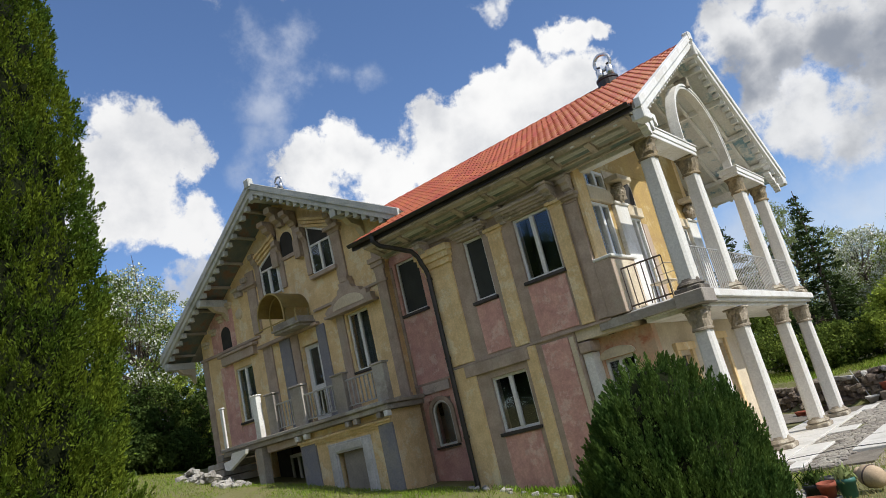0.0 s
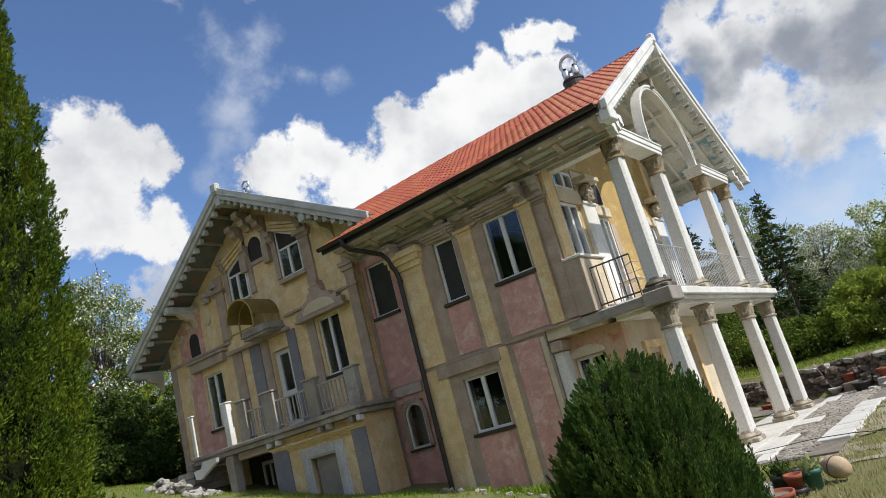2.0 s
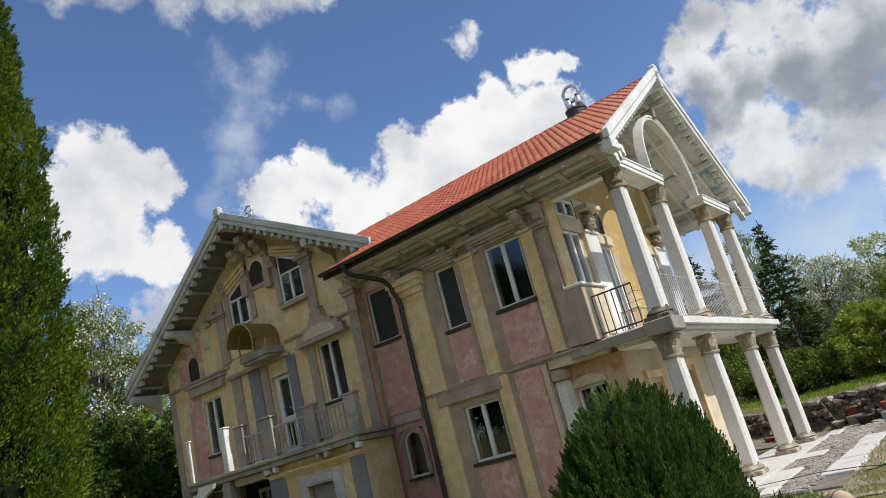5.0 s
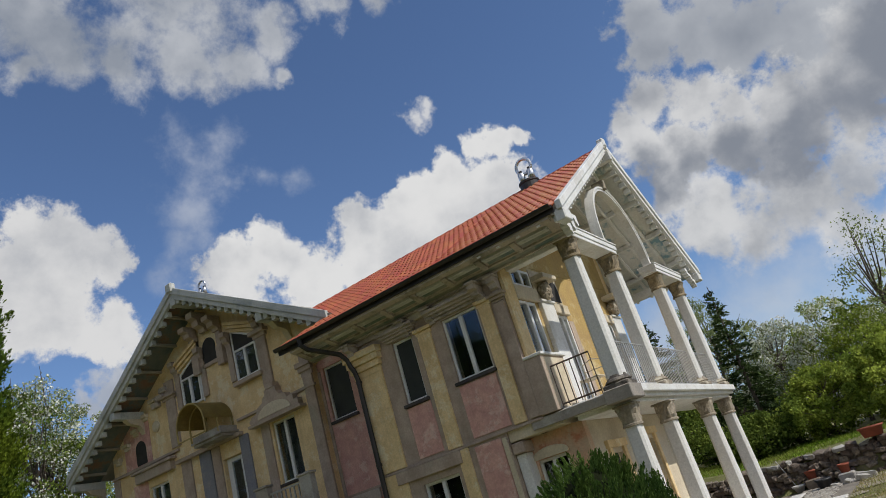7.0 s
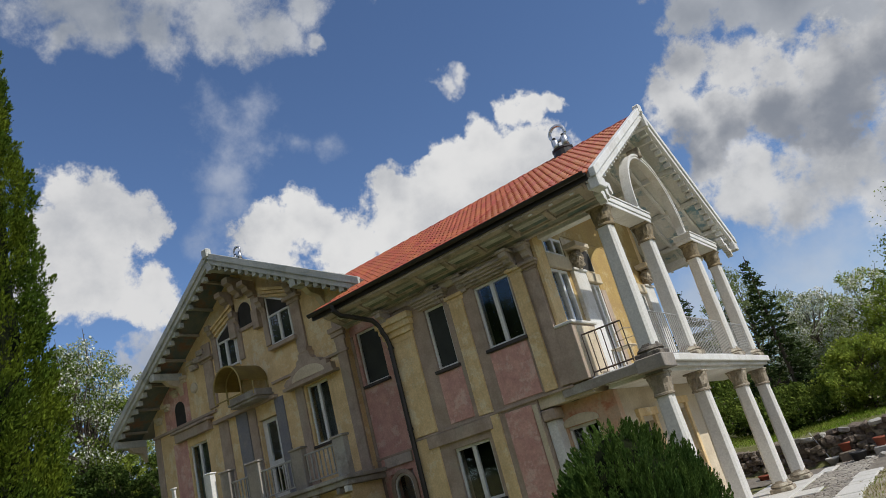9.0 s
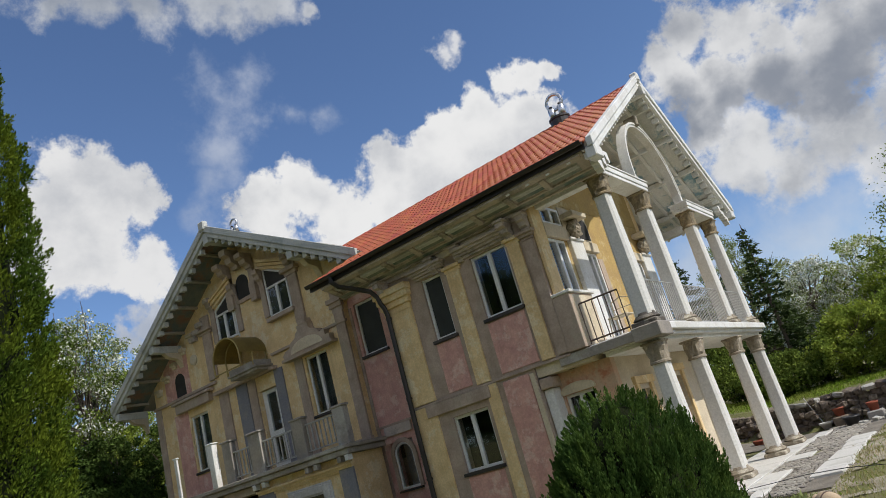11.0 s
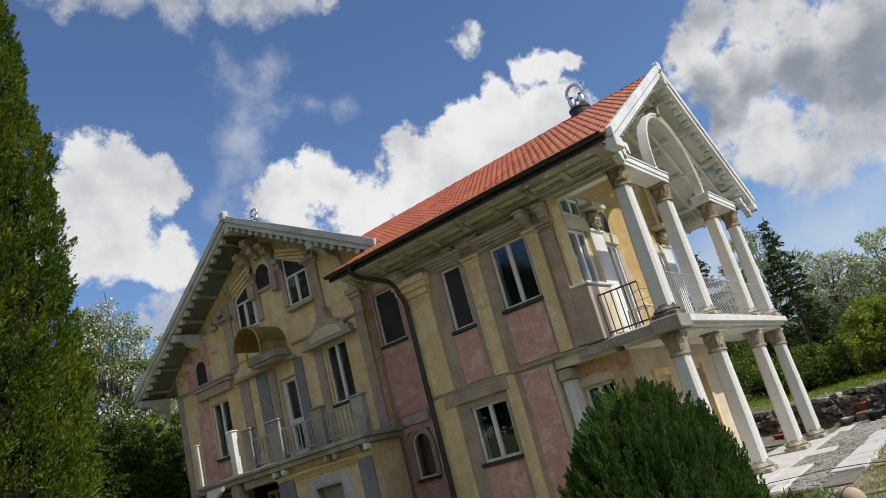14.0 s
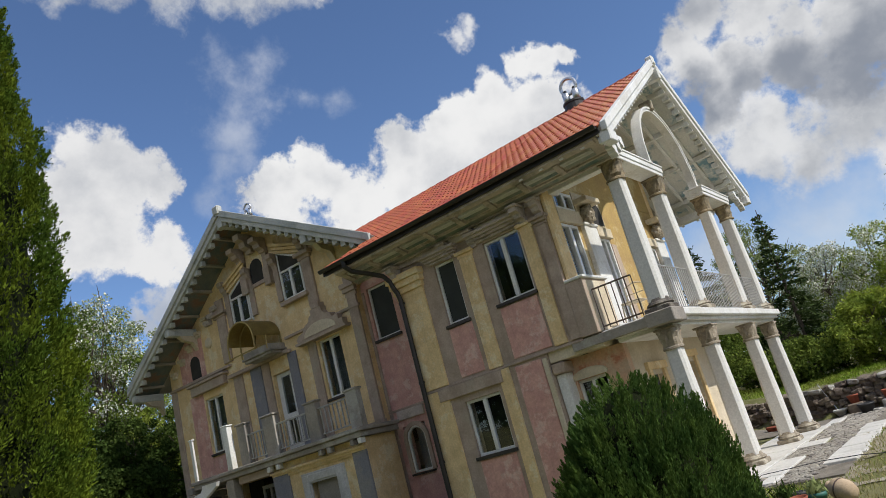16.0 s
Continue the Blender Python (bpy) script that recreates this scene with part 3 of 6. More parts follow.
field("pilaster", 0.27, 0.55, ZF + 0.02, 5.5, 0.0, YELLOW, 0.05, "slim yellow pilaster")
moulding(0.27, 0.55, 5.5, 5.64, 0.0, 0.1, YELLOW, 2, "capital")
field("pilaster", 0.64, 0.87, ZF + 0.02, 5.44, 0.0, GREYST, 0.065, "grey corner pilaster")
moulding(0.66, 0.86, 5.45, 5.62, 0.0, 0.16, GREYST, 3, "capital")
moulding(-2.1, -1.4, 5.66, 5.87, 0.0, 0.24, PLASTER, 4, "window_cornice")
moulding(-0.78, 0.28, 5.66, 5.88, 0.0, 0.26, PLASTER, 4, "window_cornice")
# string course and lower fields
part("string_course", bevelled(boxes((A0 - 0.02, A1, -0.045, 0.01, ZF - 0.05, ZF - 0.004)), 0.006), GREYST, house, "thin dark string course")
field("pilaster", A0 - 0.02, -2.49, 0.1, ZF - 0.055, 0.0, YELLOW, 0.045, "wide yellow corner pilaster")
field("lintel", -2.72, -1.06, 2.8, ZF - 0.055, 0.0, GREYST, 0.075, "grey lintel panel over the window")
field("panel", -2.14, -1.25, 0.1, 1.45, 0.0, PINK, 0.02, "faded pink panel under the window")
field("pilaster", -1.14, -0.88, 0.1, ZF - 0.055, 0.0, YELLOW, 0.045, "slim yellow pilaster")
field("panel", -0.74, -0.12, 0.1, 3.0, 0.0, PINK, 0.02, "tall faded pink panel")
field("pilaster", -0.1, 0.0, 0.1, 2.98, 0.0, CREAM, 0.04, "narrow cream strip")
# frieze, eaves
part("frieze", bevelled(boxes((A0 - 0.1, A1 + 0.02, -0.06, 0.02, 5.9, 6.02), (A0 - 0.14, A1 + 0.06, -0.12, 0.02, 6.02, 6.1)), 0.006), PLASTER, house, "weathered moulded frieze under the eaves")
for a, b in ((-2.35, -1.62), (-1.42, -0.95), (-0.72, 0.24)):
    c = (a + b) / 2
    part("frieze_panel", bevelled(prism([(a, 5.98), (c - 0.12, 5.87), (c + 0.12, 5.87), (b, 5.98), (b, 6.03), (a, 6.03)], -0.085, 0.01), 0.006), CREAM, house, "pale tapered plaster panel under the eaves")


def bracket(x, y0, z, mat, w=0.16, d=0.32, h=0.24):
    """A scrolled console under the eaves."""
    out = [(y0, z), (y0 - d, z), (y0 - d, z - 0.32 * h), (y0 - 0.68 * d, z - 0.42 * h), (y0 - 0.62 * d, z - 0.70 * h), (y0 - 0.3 * d, z - 0.82 * h), (y0 - 0.24 * d, z - h), (y0, z - h)]
    return part("bracket", prism(out, x - w / 2, x + w / 2, "x"), mat, house)


for x, d in ((-3.0, 0.34), (-1.55, 0.2), (-0.86, 0.2), (0.42, 0.36), (0.8, 0.22)):
    bracket(x, -0.02, 5.92, PLASTER, 0.17, d, 0.3)
    part("bracket_cap", bevelled(boxes((x - 0.12, x + 0.12, -0.06 - d, -0.02, 5.92, 5.97)), 0.008), PLASTER, house)

# recessed bay with the arched window
B0, B1, YB = -5.5, -3.0, 1.2
holesB = [(-5.13, -4.34, 4.88, 6.25), (-5.0, -4.3, 1.55, 2.66)]
facade("wall", B0, B1, 0.2, 6.75, YB, holesB, PINK, "faded pink recessed wall")
part("wall", boxes((A0, A0 + T, T, YB, 0.2, 6.5)), GREYST, house)
window(*holesB[0], YB, 1, pane=SCREEN)
field("pilaster", -5.5, -5.22, ZF, 6.2, YB, GREYST, 0.03, "grey strip beside the recess")
part("string_course", bevelled(boxes((B0, B1, YB - 0.045, YB + 0.01, ZF - 0.05, ZF)), 0.006), GREYST, house)
field("lintel", -5.05, -4.2, 2.82, ZF - 0.055, YB, PLASTER, 0.06)
field("pilaster", -5.5, -5.2, 0.5, ZF - 0.06, YB, GREYST, 0.03)


def arch_points(x0, x1, z0, zs, n=12):
    c, r = (x0 + x1) / 2, (x1 - x0) / 2
    return [(x0, z0), (x1, z0)] + [(c + r * math.cos(math.pi * i / n), zs + r * math.sin(math.pi * i / n)) for i in range(n + 1)]


def arch_window(x0, x1, z0, zs, y, surround=0.1, behind=None):
    """A round-headed window with a raised frame."""
    outer, inner = arch_points(x0, x1, z0, zs), arch_points(x0 + 0.05, x1 - 0.05, z0 + 0.05, zs)

    def ring(a, b, y0, y1):
        bm = bmesh.new()
        q = [[bm.verts.new((u, yy, v)) for u, v in o] for o in (a, b) for yy in (y0, y1)]
        n = len(a)
        for i in range(n):
            j = (i + 1) % n
            bm.faces.new((q[0][i], q[0][j], q[2][j], q[2][i]))
            bm.faces.new((q[1][i], q[3][i], q[3][j], q[1][j]))
            bm.faces.new((q[2][i], q[2][j], q[3][j], q[3][i]))
            bm.faces.new((q[0][i], q[1][i], q[1][j], q[0][j]))
        bmesh.ops.recalc_face_normals(bm, faces=bm.faces)
        return bm
    win = part("window", ring(outer, inner, y - 0.01, y + 0.06), FRAME, house, "white round-headed window")
    part("pane", prism(inner, y + 0.02, y + 0.026), GLASS, win).visible_shadow = False
    part("surround", ring(arch_points(x0 - surround, x1 + surround, z0, zs), outer, y - 0.05, y + 0.02), GREYST, win, "grey arched surround")
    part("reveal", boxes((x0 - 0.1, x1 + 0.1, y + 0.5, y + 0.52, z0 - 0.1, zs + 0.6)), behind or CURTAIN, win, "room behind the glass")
    part("sill", bevelled(boxes((x0 - 0.06, x1 + 0.06, y - 0.1, y + 0.0, z0 - 0.06, z0 - 0.01)), 0.006), SILL, win, "dark metal sill")
    return win


arch_window(-4.92, -4.34, 1.55, 2.33, YB)

# main roof: two slopes, ridge along x
ME0, ME1, EAVE_Y, EAVE_Z, RIDGE_Y, RIDGE_Z = -4.48, 2.89, -0.81, 6.40, 3.80, 9.16
TILE_Z = 9.06        # top of the tiled slope, below the bargeboards
VALLEY_X = -7.46


def slab_between(quad, drop):
    bm = bmesh.new()
    a = [bm.verts.new(p) for p in quad]
    b = [bm.verts.new((p[0], p[1], p[2] - drop)) for p in quad]
    bm.faces.new(a)
    bm.faces.new(b[::-1])
    for i in range(len(quad)):
        j = (i + 1) % len(quad)
        bm.faces.new((a[i], b[i], b[j], a[j]))
    bmesh.ops.recalc_face_normals(bm, faces=bm.faces)
    return bm


FAR_Y = 2 * RIDGE_Y - EAVE_Y
roof = part("roof", slab_between([(ME0, EAVE_Y, EAVE_Z), (ME1 - 0.05, EAVE_Y, EAVE_Z), (ME1 - 0.05, RIDGE_Y, TILE_Z), (VALLEY_X, RIDGE_Y, TILE_Z - 0.06), (-3.6, -0.02, EAVE_Z + 0.79 * (TILE_Z - EAVE_Z) / (RIDGE_Y - EAVE_Y))], 0.1), SOFFIT, house, "pitched roof of red clay tiles on pale boards")
part("back_slope", slab_between([(ME1 - 0.05, FAR_Y, EAVE_Z), (VALLEY_X, FAR_Y, EAVE_Z), (VALLEY_X, RIDGE_Y, TILE_Z - 0.06), (ME1 - 0.05, RIDGE_Y, TILE_Z)], 0.1), SOFFIT, roof, "far slope of red tiles")

# C wing
C0, C1, YC = -13.95, -5.30, 1.0
CM, CR, CHW, CZ, CFY = -8.86, 9.93, 5.88, 6.22, 0.0
SLOPE_C = (CR - CZ) / CHW
SLOPE_R = 0.55           # the slope towards the main wing is flatter
holesC = [(-11.2, -9.1, 0.6, 2.5), (-7.02, -6.2, 3.9, 5.45), (-8.15, -7.16, 0.6, 2.16), (-12.3, -11.42, 3.6, 5.24)  , (-9.05, -8.3, 2.95, 5.1)]
facade("wall", C0, C1, 0.3, 6.4, YC, holesC, YELLOW, "yellow stucco gable wall")
gable = prism([(C0, 6.4), (C1, 6.4), (-4.4, CR - SLOPE_R * 4.46 - 0.15), (CM, CR - 0.15), (C0, CR - SLOPE_C * (CM - C0) - 0.15)], YC + 0.0, YC + T)
part("gable", gable, YELLOW, house, "yellow stucco gable")
for y0, y1, x in ((YC + T, 9.0, C0),):
    part("wall", boxes((x, x + T, y0, y1, 0.5, 6.2)), GREYST, house)
part("wall", boxes((C0 + T, A0, 8.6, 8.9, 0.5, 6.6)), GREYST, house)
part("floor", boxes((C0 + T, B1, YC + T + 0.95, 8.6, 2.6, 2.8)), INSIDE, house, "bare upper floor inside")
part("left_slope", slab_between([(CM, CFY, CR), (CM, 10.0, CR), (CM - CHW, 10.0, CZ), (CM - CHW, CFY, CZ)], 0.14), SOFFIT, roof)
part("right_slope", slab_between([(CM, CFY, CR), (CM, 10.0, CR), (-3.4, 10.0, CR - SLOPE_R * 5.46), (-3.4, CFY, CR - SLOPE_R * 5.46)], 0.14), SOFFIT, roof)

# ---- roof covering ----
def pantile_mesh(w=0.15, length=0.40):
    """One S-shaped clay tile lying along +v, rolled across u, with a thick front lip."""
    bm = bmesh.new()
    n = 8
    prof = []
    for i in range(n + 1):
        u = i / n
        z = 0.052 * math.sin(math.pi * u / 0.58) ** 0.8 if u < 0.58 else -0.022 * math.sin(math.pi * (u - 0.58) / 0.42)
        prof.append((w * 1.06 * (u - 0.5), z))
    lo = [bm.verts.new((u, 0, z + 0.030)) for u, z in prof]
    hi = [bm.verts.new((u, length, z + 0.012)) for u, z in prof]
    lip = [bm.verts.new((u, 0.004, z * 0.4 - 0.012)) for u, z in prof]
    for i in range(n):
        bm.faces.new((lo[i], lo[i + 1], hi[i + 1], hi[i]))
        bm.faces.new((lip[i], lip[i + 1], lo[i + 1], lo[i]))
    bm.faces.new((lo[0], hi[0], lip[0]))
    bm.faces.new((lo[-1], lip[-1], hi[-1]))
    me = bpy.data.meshes.new("roof_tile")
    bm.to_mesh(me)
    bm.free()
    for p in me.polygons:
        p.use_smooth = p.index % 2 == 0
    return me


def lay_tiles():
    me = pantile_mesh()
    me.materials.append(TILE)
    slope = math.hypot(RIDGE_Y - EAVE_Y, TILE_Z - EAVE_Z)
    pitch = math.atan2(TILE_Z - EAVE_Z, RIDGE_Y - EAVE_Y)
    rest_v, rest_f = [], []
    rng = random.Random(4)
    for r in range(15):
        v = r * 0.357
        f = v / slope
        y, z = EAVE_Y - 0.03 + f * (RIDGE_Y - EAVE_Y), EAVE_Z - 0.018 + f * (TILE_Z - EAVE_Z)
        left = ME0 + 0.12 + (y - EAVE_Y) * 0.95 if y < -0.02 else -3.6 - (y / RIDGE_Y) * (-3.6 - VALLEY_X)
        x = ME1 - 0.19
        while x > left:
            m = Matrix.Translation((x, y, z - f * 0.006 * (ME1 - x))) @ Euler((pitch + rng.uniform(-0.006, 0.006), rng.uniform(-0.012, 0.012), rng.uniform(-0.01, 0.01))).to_matrix().to_4x4()
            if x > -0.1:
                ob = new("tile", me)
                ob.parent = roof
                ob.matrix_basis = m
            else:
                k = len(rest_v)
                rest_v.extend([m @ q.co for q in me.vertices])
                rest_f.extend([[k + i for i in p.vertices] for p in me.polygons])
            x -= 0.15
    rest = bpy.data.meshes.new("tiles")
    rest.from_pydata(rest_v, [], rest_f)
    rest.materials.append(TILES)
    ob = tagged(new("tiles", rest), kind="stuff")
    ob.parent = roof
    cap = lathe([(0.10, 0), (0.115, 0.38), (0.10, 0.38)], 12)
    cap_me = bpy.data.meshes.new("ridge_tile")
    bmesh.ops.rotate(cap, verts=cap.verts, cent=(0, 0, 0), matrix=Euler((0, math.pi / 2, 0)).to_matrix())
    cap.to_mesh(cap_me)
    cap.free()
    cap_me.materials.append(TILE)
    x = VALLEY_X + 0.2
    while x < ME1 - 0.42:
        ob = new("ridge_tile", cap_me)
        ob.parent = roof
        ob.location = (x, RIDGE_Y, TILE_Z - 0.04 - 0.006 * (ME1 - x))
        x += 0.36


def sloped_bar(x0, x1, ya, za, yb, zb, h, drop=0.0):
    """A board of height h running up a slope in y, from x0 to x1."""
    return prism([(ya, za - drop), (yb, zb - drop), (yb, zb - drop - h), (ya, za - drop - h)], x0, x1, "x")


def sloped_bar_x(y0, y1, xa, za, xb, zb, h, drop=0.0):
    return prism([(xa, za - drop), (xb, zb - drop), (xb, zb - drop - h), (xa, za - drop - h)], y0, y1, "y")


# boards on the gable over the portico
K = (RIDGE_Z - EAVE_Z) / (RIDGE_Y - EAVE_Y)
for s in (1, -1):
    ey = EAVE_Y if s > 0 else FAR_Y
    part("bargeboard", bevelled(sloped_bar(ME1 - 0.06, ME1 + 0.06, ey - s * 0.06, EAVE_Z + 0.07 - 0.06 * K, RIDGE_Y, RIDGE_Z + 0.07, 0.17), 0.008), WHITEP, roof, "white outer bargeboard")
    part("bargeboard", bevelled(sloped_bar(ME1 - 0.12, ME1 + 0.02, ey, EAVE_Z - 0.1, RIDGE_Y, RIDGE_Z - 0.1, 0.17), 0.008), WHITEP, roof, "white inner bargeboard")
    n = 22
    for i in range(n):
        y = ey + (RIDGE_Y - ey) * (i + 0.5) / n
        z = EAVE_Z + abs(y - ey) * K - 0.27
        part("dentil", boxes((ME1 - 0.22, ME1 - 0.06, y - 0.05, y + 0.05, z - 0.085, z + 0.03)), WHITEP, roof)
    # ceiling of the portico: painted boards, rafters and purlins
    part("soffit", sloped_bar(0.6, ME1 - 0.12, ey + s * 0.02, EAVE_Z - 0.11, RIDGE_Y, TILE_Z - 0.13, 0.02), FRESCO, roof, "boards painted with a faded sky")
    for x in (1.0, 1.45, 1.9, 2.35):
        part("rafter", bevelled(sloped_bar(x - 0.04, x + 0.04, ey + s * 0.04, EAVE_Z - 0.13, RIDGE_Y, TILE_Z - 0.15, 0.11), 0.006), WHITEP, roof)
    for f in (0.18, 0.42, 0.66, 0.88):
        y = ey + (RIDGE_Y - ey) * f
        z = EAVE_Z + abs(y - ey) * K
        part("purlin", bevelled(boxes((0.6, ME1 - 0.13, y - 0.055, y + 0.055, z - 0.32, z - 0.2)), 0.006), WHITEP, roof)
part("ridge_beam", bevelled(boxes((0.6, ME1 + 0.1, RIDGE_Y - 0.08, RIDGE_Y + 0.08, RIDGE_Z - 0.5, RIDGE_Z - 0.25)), 0.01), WHITEP, roof)
part("finial", bevelled(boxes((ME1 - 0.08, ME1 + 0.1, RIDGE_Y - 0.09, RIDGE_Y + 0.09, RIDGE_Z - 0.12, RIDGE_Z + 0.12)), 0.03), WHITEP, roof, "white block at the gable's peak")
for ey in (EAVE_Y, FAR_Y):
    s = 1 if ey < 0 else -1
    part("bargeboard_foot", bevelled(boxes((ME1 - 0.16, ME1 + 0.05, ey - s * 0.02 if s > 0 else ey - 0.3, ey + 0.3 if s > 0 else ey + 0.02, EAVE_Z - 0.34, EAVE_Z - 0.12)), 0.02), WHITEP, roof)
    for k in range(3):
        bracket(2.72, (ey + s * (0.5 + 0.22 * k)) if s > 0 else ey - 0.3 - 0.22 * k, EAVE_Z - 0.28 + 0.13 * k, WHITEP, 0.14, 0.2, 0.22)

# eaves of the long side: painted soffit, purlin, short rafters
part("soffit", sloped_bar(ME0 + 0.02, 0.58, EAVE_Y + 0.03, EAVE_Z - 0.112, 0.0, EAVE_Z - 0.112 + 0.8 * K, 0.02), SOFFIT, roof, "weathered eaves boards")
part("cove", prism([(-0.13, 6.04), (-0.30, 6.10), (-0.52, 6.17), (-0.76, 6.25), (-0.76, 6.30), (-0.13, 6.30)], ME0 + 0.25, ME1 - 0.25, "x"), PLASTER, roof, "weathered grey plaster cove under the eaves")


def cove_strip(x0, x1, a, b, proud, mat, name, label=""):
    """A band on the sloping cove, from a to b out from the wall, standing proud of it."""
    za, zb = 6.0 + 0.325 * a, 6.0 + 0.325 * b
    return part(name, bevelled(prism([(-a, za - proud), (-b, zb - proud), (-b, zb + 0.05), (-a, za + 0.05)], x0, x1, "x"), min(0.006, proud * 0.4)), mat, roof, label)


cove_strip(ME0 + 0.3, ME1 - 0.3, 0.15, 0.27, 0.012, TEAL, "cove_band", "faded teal band along the cove")
cove_strip(ME0 + 0.3, ME1 - 0.3, 0.11, 0.15, 0.045, PLASTER, "cove_bead")
cove_strip(ME0 + 0.3, ME1 - 0.3, 0.27, 0.31, 0.03, PLASTER, "cove_bead")
cove_strip(ME0 + 0.3, ME1 - 0.3, 0.68, 0.805, 0.05, PLASTER, "cove_bead")
x = -3.95
while x < 2.3:
    cove_strip(x, x + 0.62, 0.35, 0.47, 0.008, TEAL, "cove_panel", "faded teal painted panel")
    cove_strip(x - 0.02, x + 0.64, 0.48, 0.53, 0.04, TRIM, "panel_frame", "pale moulded edge of a painted panel")
    cove_strip(x - 0.02, x + 0.64, 0.56, 0.60, 0.055, TRIM, "panel_frame")
    cove_strip(x - 0.17, x - 0.05, 0.31, 0.66, 0.06, PLASTER, "cove_rib")
    x += 0.82
# gutter and downpipe
gut = prism([(-0.93 + 0.065 * math.cos(a), 6.40 + 0.075 * math.sin(a)) for a in [math.pi + math.pi * i / 8 for i in range(9)]] +
            [(-0.93 + 0.055 * math.cos(a), 6.40 + 0.062 * math.sin(a)) for a in [2 * math.pi - math.pi * i / 8 for i in range(9)]], ME0 - 0.02, ME1 - 0.13, "x")
gutter = part("gutter", gut, PIPE, house, "dark brown eaves gutter")
part("fascia", boxes((ME0, ME1 - 0.13, EAVE_Y - 0.045, EAVE_Y - 0.005, EAVE_Z - 0.14, EAVE_Z - 0.02)), PIPE, house, "dark fascia board")
pipe = part("downpipe", tube([(-3.72, -0.93, 6.36), (-3.72, -0.92, 6.22), (-3.66, -0.80, 6.10), (-3.45, -0.52, 5.98), (-3.22, -0.30, 5.84), (-3.12, -0.22, 5.66), (-3.10, -0.20, 5.52),
                              (-3.06, -0.15, 5.38), (-3.04, -0.12, 5.2), (-3.04, -0.11, 0.2)], 0.055, 10), PIPE, house, "dark brown downpipe")
for z in (5.1, 3.3, 1.6):
    part("pipe_clip", lathe([(0.068, 0), (0.068, 0.05)], 10), PIPE, pipe).location = (-3.04, -0.11, z)

# ---- gable front of the far wing ----
for s in (-1, 1):
    xe = CM + s * (CHW if s < 0 else 5.3)
    KC = SLOPE_C if s < 0 else SLOPE_R
    ze = CR - KC * abs(xe - CM)
    part("bargeboard", bevelled(sloped_bar_x(CFY - 0.06, CFY + 0.04, xe, ze + 0.06, CM, CR + 0.06, 0.2), 0.008), WEATHERED, roof, "weathered white bargeboard")
    part("bargeboard", bevelled(sloped_bar_x(CFY - 0.01, CFY + 0.1, xe, ze - 0.14, CM, CR - 0.14, 0.15), 0.008), WEATHERED, roof)
    n = 21 if s < 0 else 20
    for i in range(n):
        x = xe + (CM - xe) * (i + 0.5) / n
        z = CR - KC * abs(x - CM) - 0.29
        part("dentil", boxes((x - 0.075, x + 0.075, CFY + 0.05, CFY + 0.19, z - 0.11, z + 0.03)), WEATHERED, roof)
    part("soffit", sloped_bar_x(CFY + 0.1, YC, xe, ze - 0.145, CM, CR - 0.145, 0.02), FRESCO_DARK, roof, "dark eaves boards with faded blue and red paint")
    for f in (0.06, 0.2, 0.34, 0.48, 0.62, 0.76, 0.9):
        x = xe + (CM - xe) * f
        z = CR - KC * abs(x - CM)
        part("lath", bevelled(boxes((x - 0.05, x + 0.05, CFY + 0.1, YC + 0.01, z - 0.24, z - 0.165)), 0.006), SOFFIT, roof)
    for f in ((0.03, 0.42) if s < 0 else (0.42,)):
        x = xe + (CM - xe) * f
        z = CR - KC * abs(x - CM)
        part("purlin", bevelled(boxes((x - 0.11, x + 0.11, CFY + 0.02, YC + 0.01, z - 0.52, z - 0.3)), 0.015), WEATHERED, roof, "white purlin end")
        part("purlin_bracket", prism([(YC, z - 0.52), (YC - 0.6, z - 0.52), (YC - 0.45, z - 0.66), (YC - 0.15, z - 0.72), (YC, z - 1.0)], x - 0.09, x + 0.09, "x"), CREAM, roof)
part("ridge_beam", bevelled(boxes((CM - 0.1, CM + 0.1, CFY - 0.02, YC, CR - 0.5, CR - 0.28)), 0.012), WEATHERED, roof)
part("finial", bevelled(boxes((CM - 0.13, CM + 0.13, CFY - 0.1, CFY + 0.08, CR - 0.12, CR + 0.16)), 0.03), WEATHERED, roof)


def chimney(x, y, z, s=1.0):
    ch = thing("chimney_cowl", "two steel flue pipes with a polished steel ring on the ridge", "chimney", (x, y, z), "chimneys")
    part("collar", lathe([(0.30 * s, -0.25), (0.29 * s, 0.0), (0.31 * s, 0.02), (0.31 * s, 0.07), (0.24 * s, 0.09)], 18), PIPE, ch, "dark sheet-metal collar")
    for dx in (-0.15, 0.15):
        p = part("flue", lathe([(0.105 * s, 0.02), (0.105 * s, 0.36 * s), (0.08 * s, 0.38 * s)], 16), STEEL, ch, "polished steel flue")
        p.location = (dx * s, 0, 0.05)
        smooth(p)
        part("flue_cap", lathe([(0.05 * s, 0), (0.06 * s, 0.07 * s), (0.02 * s, 0.09 * s)], 10), PIPE, p).location = (0, 0, 0.38 * s)
    ring = [(0.235 * s * math.cos(a), 0, 0.60 * s + 0.235 * s * math.sin(a)) for a in [2 * math.pi * i / 28 for i in range(29)]]
    part("ring", tube(ring, 0.05 * s, 10), STEEL, ch, "polished steel ring")
    return ch


chimney(0.80, RIDGE_Y, TILE_Z + 0.08, 0.9)
chimney(-9.15, 1.35, CR + 0.04, 0.62)

